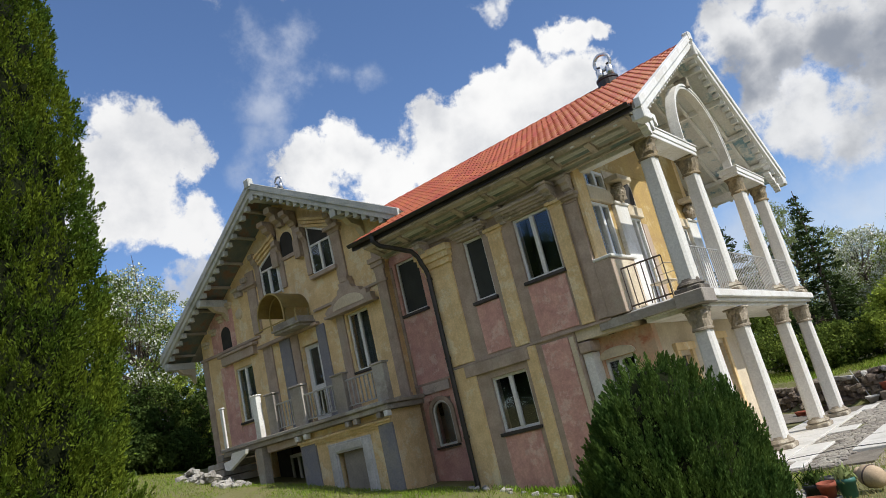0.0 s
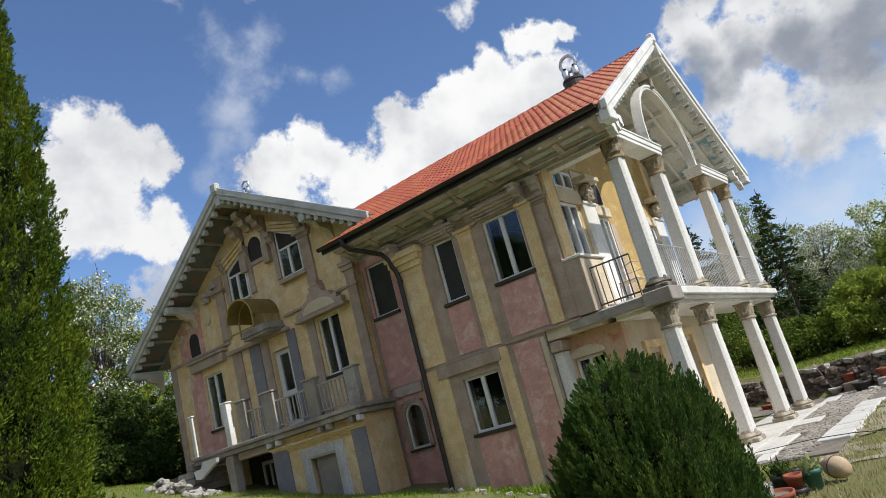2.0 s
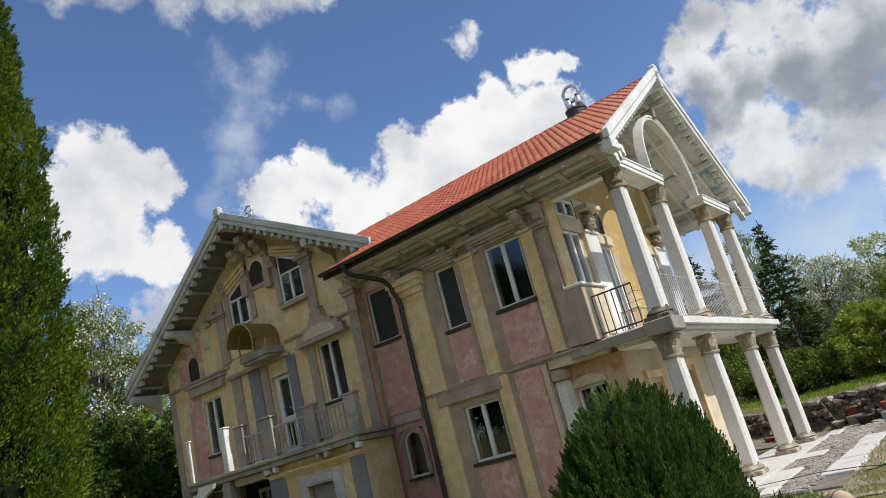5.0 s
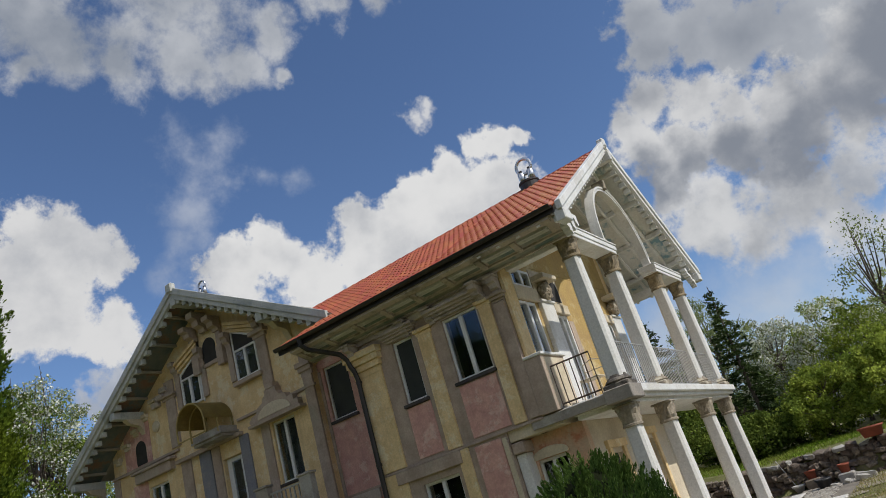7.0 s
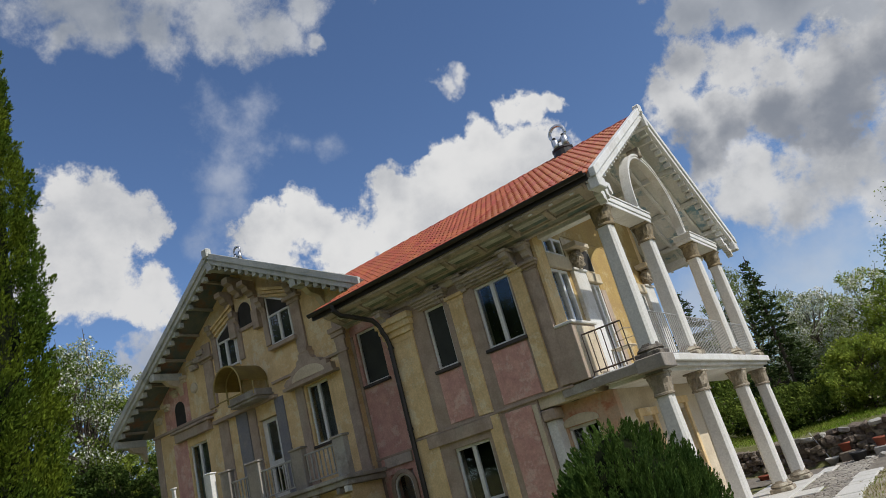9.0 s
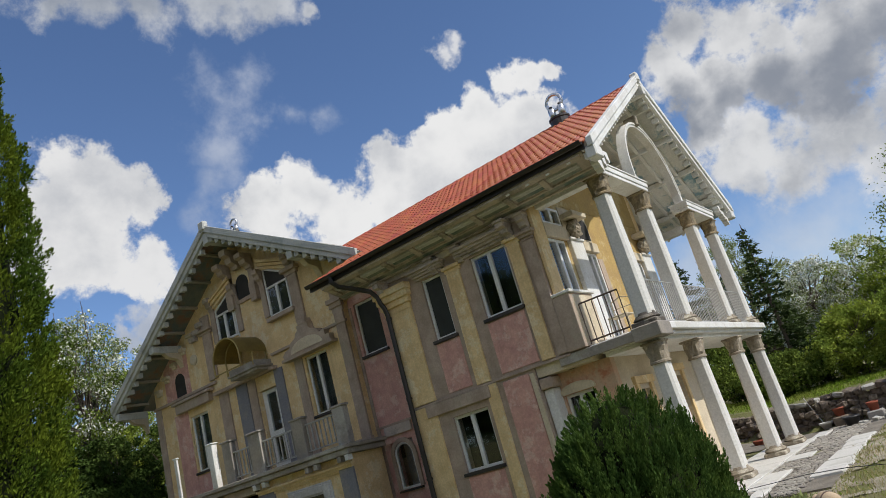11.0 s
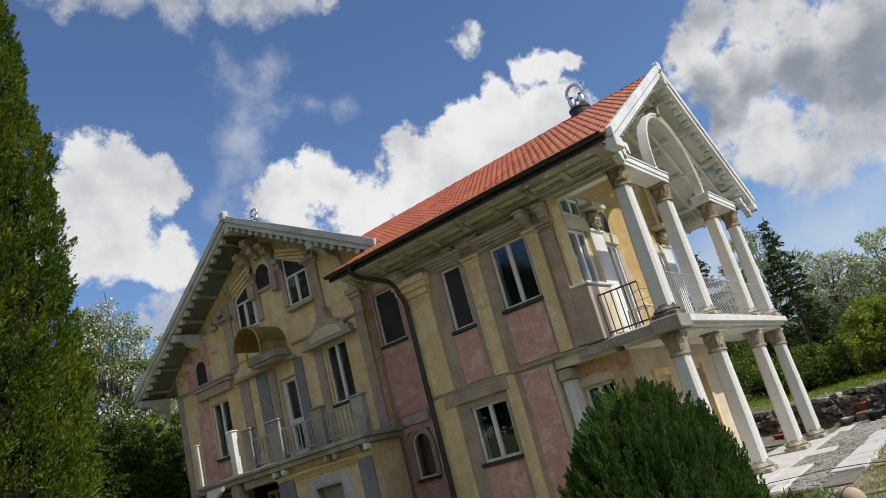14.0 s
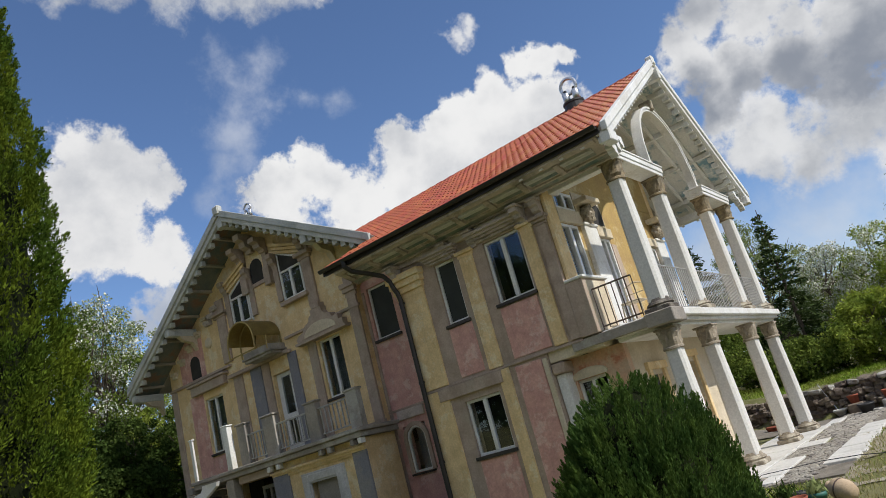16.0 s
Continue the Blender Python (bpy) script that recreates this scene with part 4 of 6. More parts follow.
# fields and details of the gable wall
window(*holesC[1], YC, 2, curtain=True)
window(*holesC[3], YC, 2, curtain=True)
window(-7.88, -7.0, 6.88, 7.74, YC - 0.13, 2, sill=False, blind=True)
window(-10.22, -9.4, 6.9, 7.74, YC - 0.13, 2, sill=False, blind=True)
field("window_ledge", -8.0, -6.9, 6.76, 6.87, YC, GREYST, 0.16)
door = part("balcony_door", bevelled(boxes((-9.03, -8.86, YC + 0.1, YC + 0.18, 2.95, 5.08), (-8.49, -8.32, YC + 0.1, YC + 0.18, 2.95, 5.08), (-8.86, -8.49, YC + 0.1, YC + 0.18, 4.98, 5.08),
                                           (-8.86, -8.49, YC + 0.1, YC + 0.18, 2.95, 3.1), (-8.86, -8.49, YC + 0.1, YC + 0.18, 3.78, 3.95)), 0.006), FRAME, house, "white balcony door with two dark panes")
for z0, z1 in ((3.1, 3.78), (3.95, 4.98)):
    part("pane", boxes((-8.86, -8.49, YC + 0.13, YC + 0.136, z0, z1)), GLASS, door).visible_shadow = False
part("room", boxes((-9.3, -8.1, YC + 1.2, YC + 1.24, 2.8, 5.3)), INSIDE, door)
# gable-shaped tops over the attic windows
for a, b, s in ((-7.88, -7.0, 1), (-10.22, -9.4, -1)):
    hi, lo = 8.32, 7.86
    z0, z1 = (hi, lo) if s > 0 else (lo, hi)
    # flat plate, near-black in place of the unlit room behind
    part("transom", prism([(a, 7.74), (b, 7.74), (b, z1), (a, z0)], YC - 0.01, YC + 0.02), INSIDE, house, "sloping fanlight over the window, near-black as the unlit room")
    part("transom_frame", merge(sloped_bar_x(YC - 0.03, YC + 0.03, a - 0.05, z0 + 0.05, b + 0.05, z1 + 0.05, 0.06), boxes((a - 0.05, a, YC - 0.03, YC + 0.03, 6.85, z0), (b, b + 0.05, YC - 0.03, YC + 0.03, 6.85, z1))), FRAME, house)
    for k in range(3):
        part("hood_moulding", sloped_bar_x(YC - 0.08 - 0.05 * k, YC + 0.01, a - 0.12, z0 + 0.16 + 0.1 * k - s * 0.04, b + 0.12, z1 + 0.16 + 0.1 * k + s * 0.04, 0.085), YELLOW, house, "yellow stepped moulding along the slope")
    for x in (a - 0.17, b + 0.17):
        field("pilaster", x - 0.1, x + 0.1, 6.95, 8.15 if (x > -8.5) == (s < 0) else 8.3, YC, GREYST, 0.06)
        bracket(x, YC - 0.02, 8.35, GREYST, 0.2, 0.22, 0.4)
# niche between them: a flat arch with the recess's shade in its colour
part("niche", prism(arch_points(-9.14, -8.6, 7.84, 8.27), YC - 0.02, YC + 0.01), INSIDE, house, "arched niche, a flat sheet with its shade in the colour")
field("pilaster", -9.52, -9.24, 7.62, 8.2, YC, GREYST, 0.15)
field("pilaster", -9.48, -9.28, 8.2, 8.75, YC, GREYST, 0.1)
field("niche_band", -9.2, -8.5, 7.72, 7.83, YC, GREYST, 0.06)
field("pilaster", -8.46, -8.2, 7.56, 8.12, YC, GREYST, 0.15)
field("pilaster", -8.44, -8.24, 8.12, 8.7, YC, GREYST, 0.1)
bracket(-9.38, YC - 0.05, 9.0, GREYST, 0.26, 0.42, 0.42)
bracket(-8.86, YC - 0.05, 9.25, GREYST, 0.26, 0.5, 0.55)
bracket(-8.34, YC - 0.05, 8.95, GREYST, 0.26, 0.42, 0.42)
# string course with a raised part under the canopy
part("string_course", bevelled(boxes((C0 - 0.03, -10.75, YC - 0.08, YC + 0.01, 5.86, 5.94)), 0.008), GREYST, house)
part("string_course", bevelled(boxes((-8.2, C1 + 0.05, YC - 0.08, YC + 0.01, 5.88, 5.95)), 0.008), GREYST, house)
field("panel", -13.3, -12.0, 5.96, 7.3, YC, PINK, 0.015, "pink panel round the small arched window")
# flat arch on the wall, the opening's shade put into its colour
part("niche", prism(arch_points(-12.74, -12.24, 5.97, 6.42), YC - 0.022, YC + 0.01), INSIDE, house, "small arched window opening, a flat sheet painted as unlit")
part("medallion", lathe([(0.16, 0), (0.16, 0.04), (0.1, 0.07)], 14), CREAM, house).matrix_basis = pose(-11.65, YC, 6.85, 90, 0, 0)
for a, z in ((-13.6, 6.35), (-13.1, 6.65), (-12.6, 6.95), (-12.1, 7.25), (-11.6, 7.55)):
    part("corbel", bevelled(boxes((a - 0.14, a + 0.14, YC - 0.14, YC + 0.01, z, z + 0.1), (a - 0.1, a + 0.1, YC - 0.09, YC + 0.01, z - 0.1, z)), 0.008), CREAM, house)
field("pilaster", -11.02, -10.62, 6.0, 7.95, YC, GREYST, 0.06)
moulding(-11.1, -10.6, 7.4, 7.55, YC, 0.17, GREYST, 2, "capital")
for k in range(3):
    part("corbel", bevelled(boxes((-11.62 + 0.2 * k, -11.3 + 0.2 * k, YC - 0.12, YC + 0.01, 7.35 + 0.17 * k, 7.5 + 0.17 * k)), 0.01), PLASTER, house)
field("pilaster", -6.98, -6.62, 6.42, 8.2, YC, GREYST, 0.07, "slim grey attic pilaster")
moulding(-6.98, -6.62, 7.75, 7.95, YC, 0.2, GREYST, 2, "capital")
bracket(-6.62, YC - 0.02, 8.5, WHITEP, 0.2, 0.3, 0.35)
# first-floor fields
field("pilaster", C0, -13.68, 2.6, 5.85, YC, GREYST, 0.05, "grey corner pilaster")
field("panel", -13.05, -12.36, 2.9, 5.45, YC, PINK, 0.015, "faded pink panel")
field("panel", -12.34, -11.38, 2.9, 3.5, YC, PINK, 0.015, "faded pink panel")
part("lintel", bevelled(boxes((-12.75, -11.05, YC - 0.16, YC + 0.01, 5.45, 5.72), (-12.85, -10.95, YC - 0.22, YC + 0.01, 5.72, 5.80)), 0.01), GREYST, house, "grey window cornice")
for a, b, m in ((-10.74, -10.32, GREYST), (-9.94, -9.46, BLUEGREY), (-9.42, -9.1, GREYST), (-8.26, -7.92, BLUEGREY), (-7.4, -7.1, GREYST)):
    field("pilaster", a, b, 2.9, 5.5, YC, m, 0.05)
field("pilaster", -6.02, -5.62, 2.95, 5.85, YC, YELLOW, 0.03)
field("pilaster", -5.62, C1, 2.95, 6.9, YC, GREYST, 0.06, "grey corner pilaster")
part("band", bevelled(boxes((-6.1, C1 + 0.04, YC - 0.1, YC + 0.01, 2.86, 2.97)), 0.01), GREYST, house)
moulding(-5.62, C1, 6.2, 6.55, YC, 0.16, GREYST, 3, "capital")
# pediment over the right-hand balcony window
part("pediment", merge(prism([(-7.55, 5.55), (-5.78, 5.55), (-5.78, 5.74), (-5.92, 5.74), (-5.92, 5.88), (-6.12, 5.88), (-6.18, 6.0), (-6.4, 6.06), (-6.46, 6.16), (-6.46, 6.28), (-6.88, 6.28), (-6.88, 6.16), (-6.98, 6.1), (-7.02, 6.0), (-7.22, 5.92), (-7.3, 5.8), (-7.48, 5.76), (-7.6, 5.66)], YC - 0.2, YC + 0.01),
                       boxes((-7.62, -5.68, YC - 0.26, YC + 0.01, 5.49, 5.56), (-6.8, -6.5, YC - 0.22, YC + 0.0, 6.28, 6.4))), GREYST, house, "grey stepped pediment over the window")
lun = [(-6.65 + 0.62 * math.cos(math.pi * i / 12), 5.62 + 0.3 * math.sin(math.pi * i / 12)) for i in range(13)]
part("lunette", prism(lun, YC - 0.215, YC - 0.19), CREAM, house, "pale half-moon field")
# small attic balcony with its barrel canopy
part("attic_balcony", merge(bevelled(boxes((-9.45, -8.3, 0.45, YC, 5.56, 5.64), (-9.5, -8.25, 0.4, YC, 5.64, 5.70)), 0.01),
                            boxes((-9.44, -8.31, 0.44, 0.48, 5.70, 5.84), (-9.44, -9.4, 0.48, YC, 5.70, 5.84), (-8.35, -8.31, 0.48, YC, 5.70, 5.84))), CONCRETE, house, "small grey attic balcony")
part("beam", bevelled(boxes((-10.85, -8.1, YC - 0.16, YC, 5.5, 5.6)), 0.01), GREYST, house)
canopy = thing("canopy_frame", "ochre half-barrel canopy on bent tubes over a small balcony", "canopy", (-8.95, 0.5, 5.72))


def hoop(y, top=0.90, r=0.56):
    return [(-r, y, 0.0)] + [(-r * math.cos(a), y, top - r + r * math.sin(a)) for a in [math.pi * i / 18 for i in range(19)]] + [(r, y, 0.0)]


for y in (-0.46, -0.05, 0.46):
    part("hoop", tube(hoop(y), 0.026, 8), CANVAS, canopy, "bent ochre tube")
part("hoop_rail", tube([(-0.56, -0.46, 0.02), (0.56, -0.46, 0.02)], 0.02, 6), CANVAS, canopy)
sheet = bmesh.new()
a0 = [sheet.verts.new((p[0] * 1.04, -0.47, p[2] + 0.022)) for p in hoop(0)[1:-1]]
a1 = [sheet.verts.new((v.co.x, 0.47, v.co.z)) for v in a0]
for i in range(len(a0) - 1):
    sheet.faces.new((a0[i], a0[i + 1], a1[i + 1], a1[i]))
bmesh.ops.solidify(sheet, geom=sheet.faces[:], thickness=0.01)
part("cover", sheet, CANVAS, canopy, "ochre sheet over the hoops")

# ground floor of the far wing

# a shallow bay under the balcony holds the boarded doorway
FB = -0.06
part("bay_wall", merge(wall_cells(-8.45, -5.12, 0.3, 2.63, [(-7.16, -6.08, 0.3, 2.1)], FB, 0.2, "x"), boxes((-8.45, -8.25, FB + 0.2, YC - 0.002, 0.3, 2.63))), YELLOW, house, "yellow stucco wall under the balcony")
part("bay_side", boxes((-5.32, -5.118, FB + 0.2, YC - 0.002, 0.3, 2.63)), YELLOW, house, "yellow side of the bay")
for a, b in ((-8.47, -7.88), (-5.56, -5.10)):
    field("pilaster", a, b, 0.4, 2.44, FB, BLUEGREY, 0.05, "blue-grey pilaster")
moulding(-8.4, -5.14, 2.3, 2.46, FB, 0.12, YELLOW, 3, "moulding")
for d, m, o in ((0.0, 0.30, 0.05), (0.05, 0.22, 0.085), (0.2, 0.06, 0.065)):
    part("door_surround", bevelled(boxes((-7.42 + d, -7.42 + d + m, FB - o, FB + 0.01, 0.4, 2.22 - d), (-5.9 - d - m, -5.9 - d, FB - o, FB + 0.01, 0.4, 2.22 - d), (-7.42 + d + m, -5.9 - d - m, FB - o, FB + 0.01, 2.22 - d - min(m, 0.17), 2.22 - d)), 0.012), TRIM, house, "pale grey moulded door surround")
part("shutter", bevelled(boxes((-7.02, -6.25, FB + 0.06, FB + 0.1, 0.4, 1.96)), 0.01), CONCRETE, house, "plain grey board closing the doorway")
# near-black sheets painted as the unlit spaces behind the doorways
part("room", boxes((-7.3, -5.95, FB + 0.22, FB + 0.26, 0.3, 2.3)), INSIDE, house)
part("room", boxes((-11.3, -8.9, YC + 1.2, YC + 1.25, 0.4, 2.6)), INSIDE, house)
# sheets added beside the glass door, coloured near-black as the recess's shade
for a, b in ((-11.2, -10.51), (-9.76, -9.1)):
    part("boarding", bevelled(boxes((a, b, YC + 0.2, YC + 0.24, 0.6, 2.5)), 0.006), INSIDE, house, "near-black sheet for the shaded opening beside the glass door")
gd = part("glass_door", bevelled(boxes((-10.5, -10.42, YC + 0.1, YC + 0.16, 0.6, 2.3), (-9.85, -9.77, YC + 0.1, YC + 0.16, 0.6, 2.3), (-10.42, -9.85, YC + 0.1, YC + 0.16, 2.2, 2.3), (-10.19, -10.1, YC + 0.1, YC + 0.16, 0.6, 2.2)), 0.006), FRAME, house, "white double glass door in the shade")
for a, b in ((-10.42, -10.19), (-10.1, -9.85)):
    part("pane", boxes((a, b, YC + 0.12, YC + 0.126, 0.6, 2.2)), GLASS, gd).visible_shadow = False
# long balcony
BY = -0.30
balcony = part("balcony", merge(bevelled(boxes((-11.6, -4.95, BY, YC - 0.0, 2.64, 2.76)), 0.01), bevelled(boxes((-11.62, -4.88, BY - 0.06, YC - 0.0, 2.765, 2.86)), 0.015)), CONCRETE, house, "grey concrete balcony slab with a moulded edge")
part("beam", bevelled(boxes((-9.75, -8.48, BY + 0.12, BY + 0.32, 2.44, 2.63)), 0.01), GREYST, house)
for x in (-8.35, -8.0, -6.4, -6.1, -5.3, -5.05):
    part("balcony_block", bevelled(boxes((x - 0.06, x + 0.06, BY - 0.0, BY + 0.16, 2.5, 2.63)), 0.012), WHITEP if x < -7.9 or x > -5.2 else CONCRETE, balcony)
for a, b, top in ((-5.32, -4.95, 3.72), (-6.76, -6.36, 3.78), (-8.42, -7.95, 3.86), (-9.5, -9.14, 3.9)):
    part("parapet_post", bevelled(boxes((a, b, BY + 0.12, BY + 0.3, 2.861, top), (a - 0.03, b + 0.03, BY + 0.09, BY + 0.33, top, top + 0.05)), 0.012), CONCRETE, balcony, "grey rendered parapet post")
for a, b in ((-6.34, -5.34), (-7.93, -6.78), (-9.12, -8.44)):
    part("rail", bevelled(boxes((a, b, BY + 0.16, BY + 0.21, 3.58, 3.62)), 0.006), GALV, balcony)
    part("rail", bevelled(boxes((a, b, BY + 0.16, BY + 0.21, 2.96, 2.99)), 0.006), GALV, balcony)
    n = int((b - a) / 0.13)
    for i in range(n):
        x = a + (b - a) * (i + 0.5) / n
        part("baluster", boxes((x - 0.014, x + 0.014, BY + 0.17, BY + 0.198, 2.99, 3.58)), GALV, balcony)
for x0, x1, t, d in ((-9.9, -9.68, 3.98, 0.17), (-11.44, -11.30, 3.96, 0.055)):
    part("post", bevelled(boxes((x0, x1, BY - 0.04, BY - 0.04 + d, 2.861, t), (x0 - 0.03, x1 + 0.03, BY - 0.06, BY - 0.02 + d, t, t + 0.04)), 0.012), WHITEP, balcony, "pale rendered post")
part("support", bevelled(boxes((-10.2, -9.9, BY + 0.05, BY + 0.3, 1.0, 2.63)), 0.012), CONCRETE, house, "grey pier under the balcony")

# ---- end wall on the balcony and the ground-floor room below it ----
XE = 0.90
holesE = [(0.46, 1.26, 4.26, 5.48), (0.55, 1.42, 5.82, 6.22), (2.12, 2.72, 3.12, 5.3), (4.9, 5.5, 3.12, 5.3)]
# near-black backing, painted as unlit rooms behind the casements
part("wall", wall_cells(T, 6.1, ZF - 0.26, 6.4, [], XE - T - 0.02, T * 0.4, "y"), INSIDE, house)
part("end_wall", wall_cells(0.02, 6.12, ZF + 0.0, 6.35, holesE, XE - 0.16, 0.16, "y"), OCHRE, house, "ochre end wall behind the balcony")
part("end_gable", prism([(0.02, 6.36), (6.12, 6.36), (6.12, 7.6), (RIDGE_Y, RIDGE_Z - 0.2), (0.02, 6.75)], XE - 0.16, XE, "x"), OCHRE, house)
for a, b, c, d in holesE:
    f = 0.06
    dims = [(XE - 0.08, XE + 0.02, a, b, d - f, d), (XE - 0.08, XE + 0.02, a, b, c, c + f), (XE - 0.08, XE + 0.02, a, a + f, c + f, d - f), (XE - 0.08, XE + 0.02, b - f, b, c + f, d - f), (XE - 0.08, XE + 0.03, (a + b) / 2 - 0.05, (a + b) / 2 + 0.05, c + f, d - f)]
    w = part("window" if d - c < 1.5 else "french_door", bevelled(boxes(*dims), 0.006), FRAME, house, "white casement with dark panes")
    for y0, y1 in ((a + f, (a + b) / 2 - 0.05), ((a + b) / 2 + 0.05, b - f)):
        part("pane", boxes((XE - 0.04, XE - 0.034, y0, y1, c + f, d - f)), GLASS, w).visible_shadow = False
part("pilaster", bevelled(boxes((XE, XE + 0.07, 0.0, 0.42, ZF, 6.2)), 0.008), YELLOW, house, "yellow corner strip")
part("panel", bevelled(boxes((XE, XE + 0.03, 1.45, 2.74, 5.55, 6.3)), 0.008), CREAM, house, "cream panel over the door")
# flat arch in near-black, painted as an unlit transom
part("niche", prism([(2.14, 5.62), (2.7, 5.62)] + [(2.42 + 0.28 * math.cos(math.pi * i / 10), 5.9 + 0.3 * math.sin(math.pi * i / 10)) for i in range(11)], XE + 0.03, XE + 0.036, "x"), INSIDE, house, "arched transom, a flat sheet near-black as the unlit room")
part("panel", bevelled(boxes((XE, XE + 0.03, 2.74, 3.0, ZF, 5.2)), 0.008), GREYST, house, "grey strip beside the door")
part("plinth", bevelled(boxes((XE - 0.03, XE + 0.34, -0.085, 0.95, ZF, 4.16)), 0.01), GREYST, house, "grey parapet box under the window")
part("plinth_panel", bevelled(boxes((XE + 0.33, XE + 0.352, 0.03, 0.9, ZF + 0.02, 4.12)), 0.006), CREAM, house, "pale pink panel with a white edge")
part("plinth_top", bevelled(boxes((XE - 0.02, XE + 0.39, -0.11, 1.0, 4.16, 4.22)), 0.012), WHITEP, house, "white coping")
part("lintel", bevelled(boxes((XE, XE + 0.08, 0.43, 1.44, 5.5, 5.8)), 0.01), CREAM, house)
for y in (1.44, 5.56):
    part("pier", bevelled(boxes((XE, XE + 0.1, y, y + 0.6, ZF, 5.5), (XE, XE + 0.14, y - 0.02, y + 0.62, 5.5, 5.56)), 0.012), WHITEP, house, "flat white rendered pilaster")
    cap = bmesh.new()
    bmesh.ops.create_icosphere(cap, subdivisions=4, radius=0.17)
    for v in cap.verts:
        v.co.z *= 1.25
        v.co += v.normal * (0.06 * noise.noise(v.co * 9) + 0.035 * noise.noise(v.co * 23))
    part("carved_capital", cap, STONE, house, "worn carved stone capital").location = (XE + 0.12, y + 0.3, 5.76)
    part("abacus", bevelled(boxes((XE, XE + 0.34, y - 0.02, y + 0.66, 5.98, 6.1)), 0.015), CREAM, house)
part("door_lintel", bevelled(boxes((XE, XE + 0.1, 2.06, 2.8, 5.31, 5.54)), 0.01), CREAM, house)
part("door_lintel", bevelled(boxes((XE, XE + 0.1, 4.82, 5.55, 5.31, 5.54)), 0.01), CREAM, house)
part("frieze_board", bevelled(boxes((XE - 0.05, 2.6, -0.1, 0.02, 6.06, 6.16)), 0.01), CREAM, house)
# below
part("ceiling_slab", bevelled(boxes((0.03, XE + 0.3, 0.03, 6.1, 2.845, ZF - 0.008)), 0.01), CREAM, house, "cream underside of the upper floor")
LOW = [(1.25, 1.85, 0.9, 2.15), (2.7, 3.9, 0.05, 2.3)]
holesL = [(0.28, 0.92, 1.2, 2.4)]
part("wall", wall_cells(0.06, 1.4, 0.0, 2.84, holesL, 0.38, 0.2, "x"), CORAL, house, "coral-painted wall under the balcony")
part("wall", wall_cells(0.58, 5.0, 0.0, 2.84, LOW, 1.2, 0.2, "y"), CREAM, house, "cream ground-floor wall")
part("wall", boxes((A1 - 1.2, 0.06, 0.38, 0.6, 0, 2.84)), GREYST, house)
window(0.28, 0.92, 1.2, 2.4, 0.38, 2, sill=False)
part("window_arch", prism([(0.24, 2.41)] + [(0.60 - 0.38 * math.cos(math.pi * i / 10), 2.45 + 0.15 * math.sin(math.pi * i / 10)) for i in range(11)] + [(0.96, 2.41)], 0.34, 0.39), CREAM, house, "flat arched moulding")
field("pilaster", 0.04, 0.24, 0.1, 2.6, 0.38, WHITEP, 0.3, "white corner pilaster")
part("capital", bevelled(boxes((0.03, 0.3, 0.0, 0.4, 2.61, 2.82)), 0.02), GREYST, house)
for a, b, c, d in LOW:
    w = part("french_door", bevelled(boxes((1.24, 1.32, a, a + 0.07, c, d), (1.24, 1.32, b - 0.07, b, c, d), (1.24, 1.32, a + 0.07, b - 0.07, d - 0.07, d), (1.24, 1.32, (a + b) / 2 - 0.05, (a + b) / 2 + 0.05, c, d - 0.07)), 0.006), OCHRE, house, "ochre framed glass door")
    part("pane", boxes((1.27, 1.276, a + 0.07, b - 0.07, c, d - 0.07)), GLASS, w).visible_shadow = False
    part("door_frame", bevelled(boxes((1.4, 1.46, a - 0.14, a, 0.05, d + 0.1), (1.4, 1.46, b, b + 0.14, 0.05, d + 0.1), (1.4, 1.48, a - 0.2, b + 0.2, d + 0.1, d + 0.25)), 0.008), YELLOW, house)
part("room", boxes((0.3, 0.34, 0.62, 4.9, 0.05, 2.8)), INSIDE, house)
part("wall", boxes((A0, XE - 0.02, 6.13, 6.13 + T, 0, 7.5)), YELLOW, house)

# ---- portico ----
XS, S0, S1 = 2.67, 0.02, 7.85
slab = part("balcony_slab", bevelled(boxes((XE + 0.36, XS, S0, S1, 2.96, ZF)), 0.015), WHITEP, house, "white balcony slab on columns")
part("slab_side", bevelled(boxes((0.6, XS - 0.42, -0.03, S0 - 0.002, 2.9, ZF - 0.02)), 0.012), CONCRETE, slab, "grey concrete edge")
part("slab_corner", bevelled(boxes((XS - 0.52, XS + 0.004, -0.12, 0.5, 2.86, ZF + 0.01)), 0.015), CONCRETE, slab, "dark weathered concrete corner")
for i, dz in enumerate((0.0, 0.07)):
    part("slab_moulding", bevelled(boxes((1.42, XS - 0.08 - 0.1 * i, 0.1 + 0.1 * i, S1 - 0.06 - 0.1 * i, 2.89 - dz, 2.958 - dz)), 0.008), WHITEP, slab)


def shaft(r0, r1, z0, z1, cut=0.3):
    """A square shaft with broad chamfers and a slight taper."""
    bm = bmesh.new()
    rings = []
    for r, z in ((r0, z0), (r0 * 1.01, z0 + (z1 - z0) * 0.4), (r1, z1)):
        c = r * (1 - cut)
        rings.append([bm.verts.new((u, v, z)) for u, v in ((c, -r), (r, -c), (r, c), (c, r), (-c, r), (-r, c), (-r, -c), (-c, -r))])
    for p, q in zip(rings, rings[1:]):
        for i in range(8):
            bm.faces.new((p[i], p[(i + 1) % 8], q[(i + 1) % 8], q[i]))
    bm.faces.new(rings[0][::-1])
    bm.faces.new(rings[-1])
    return bm


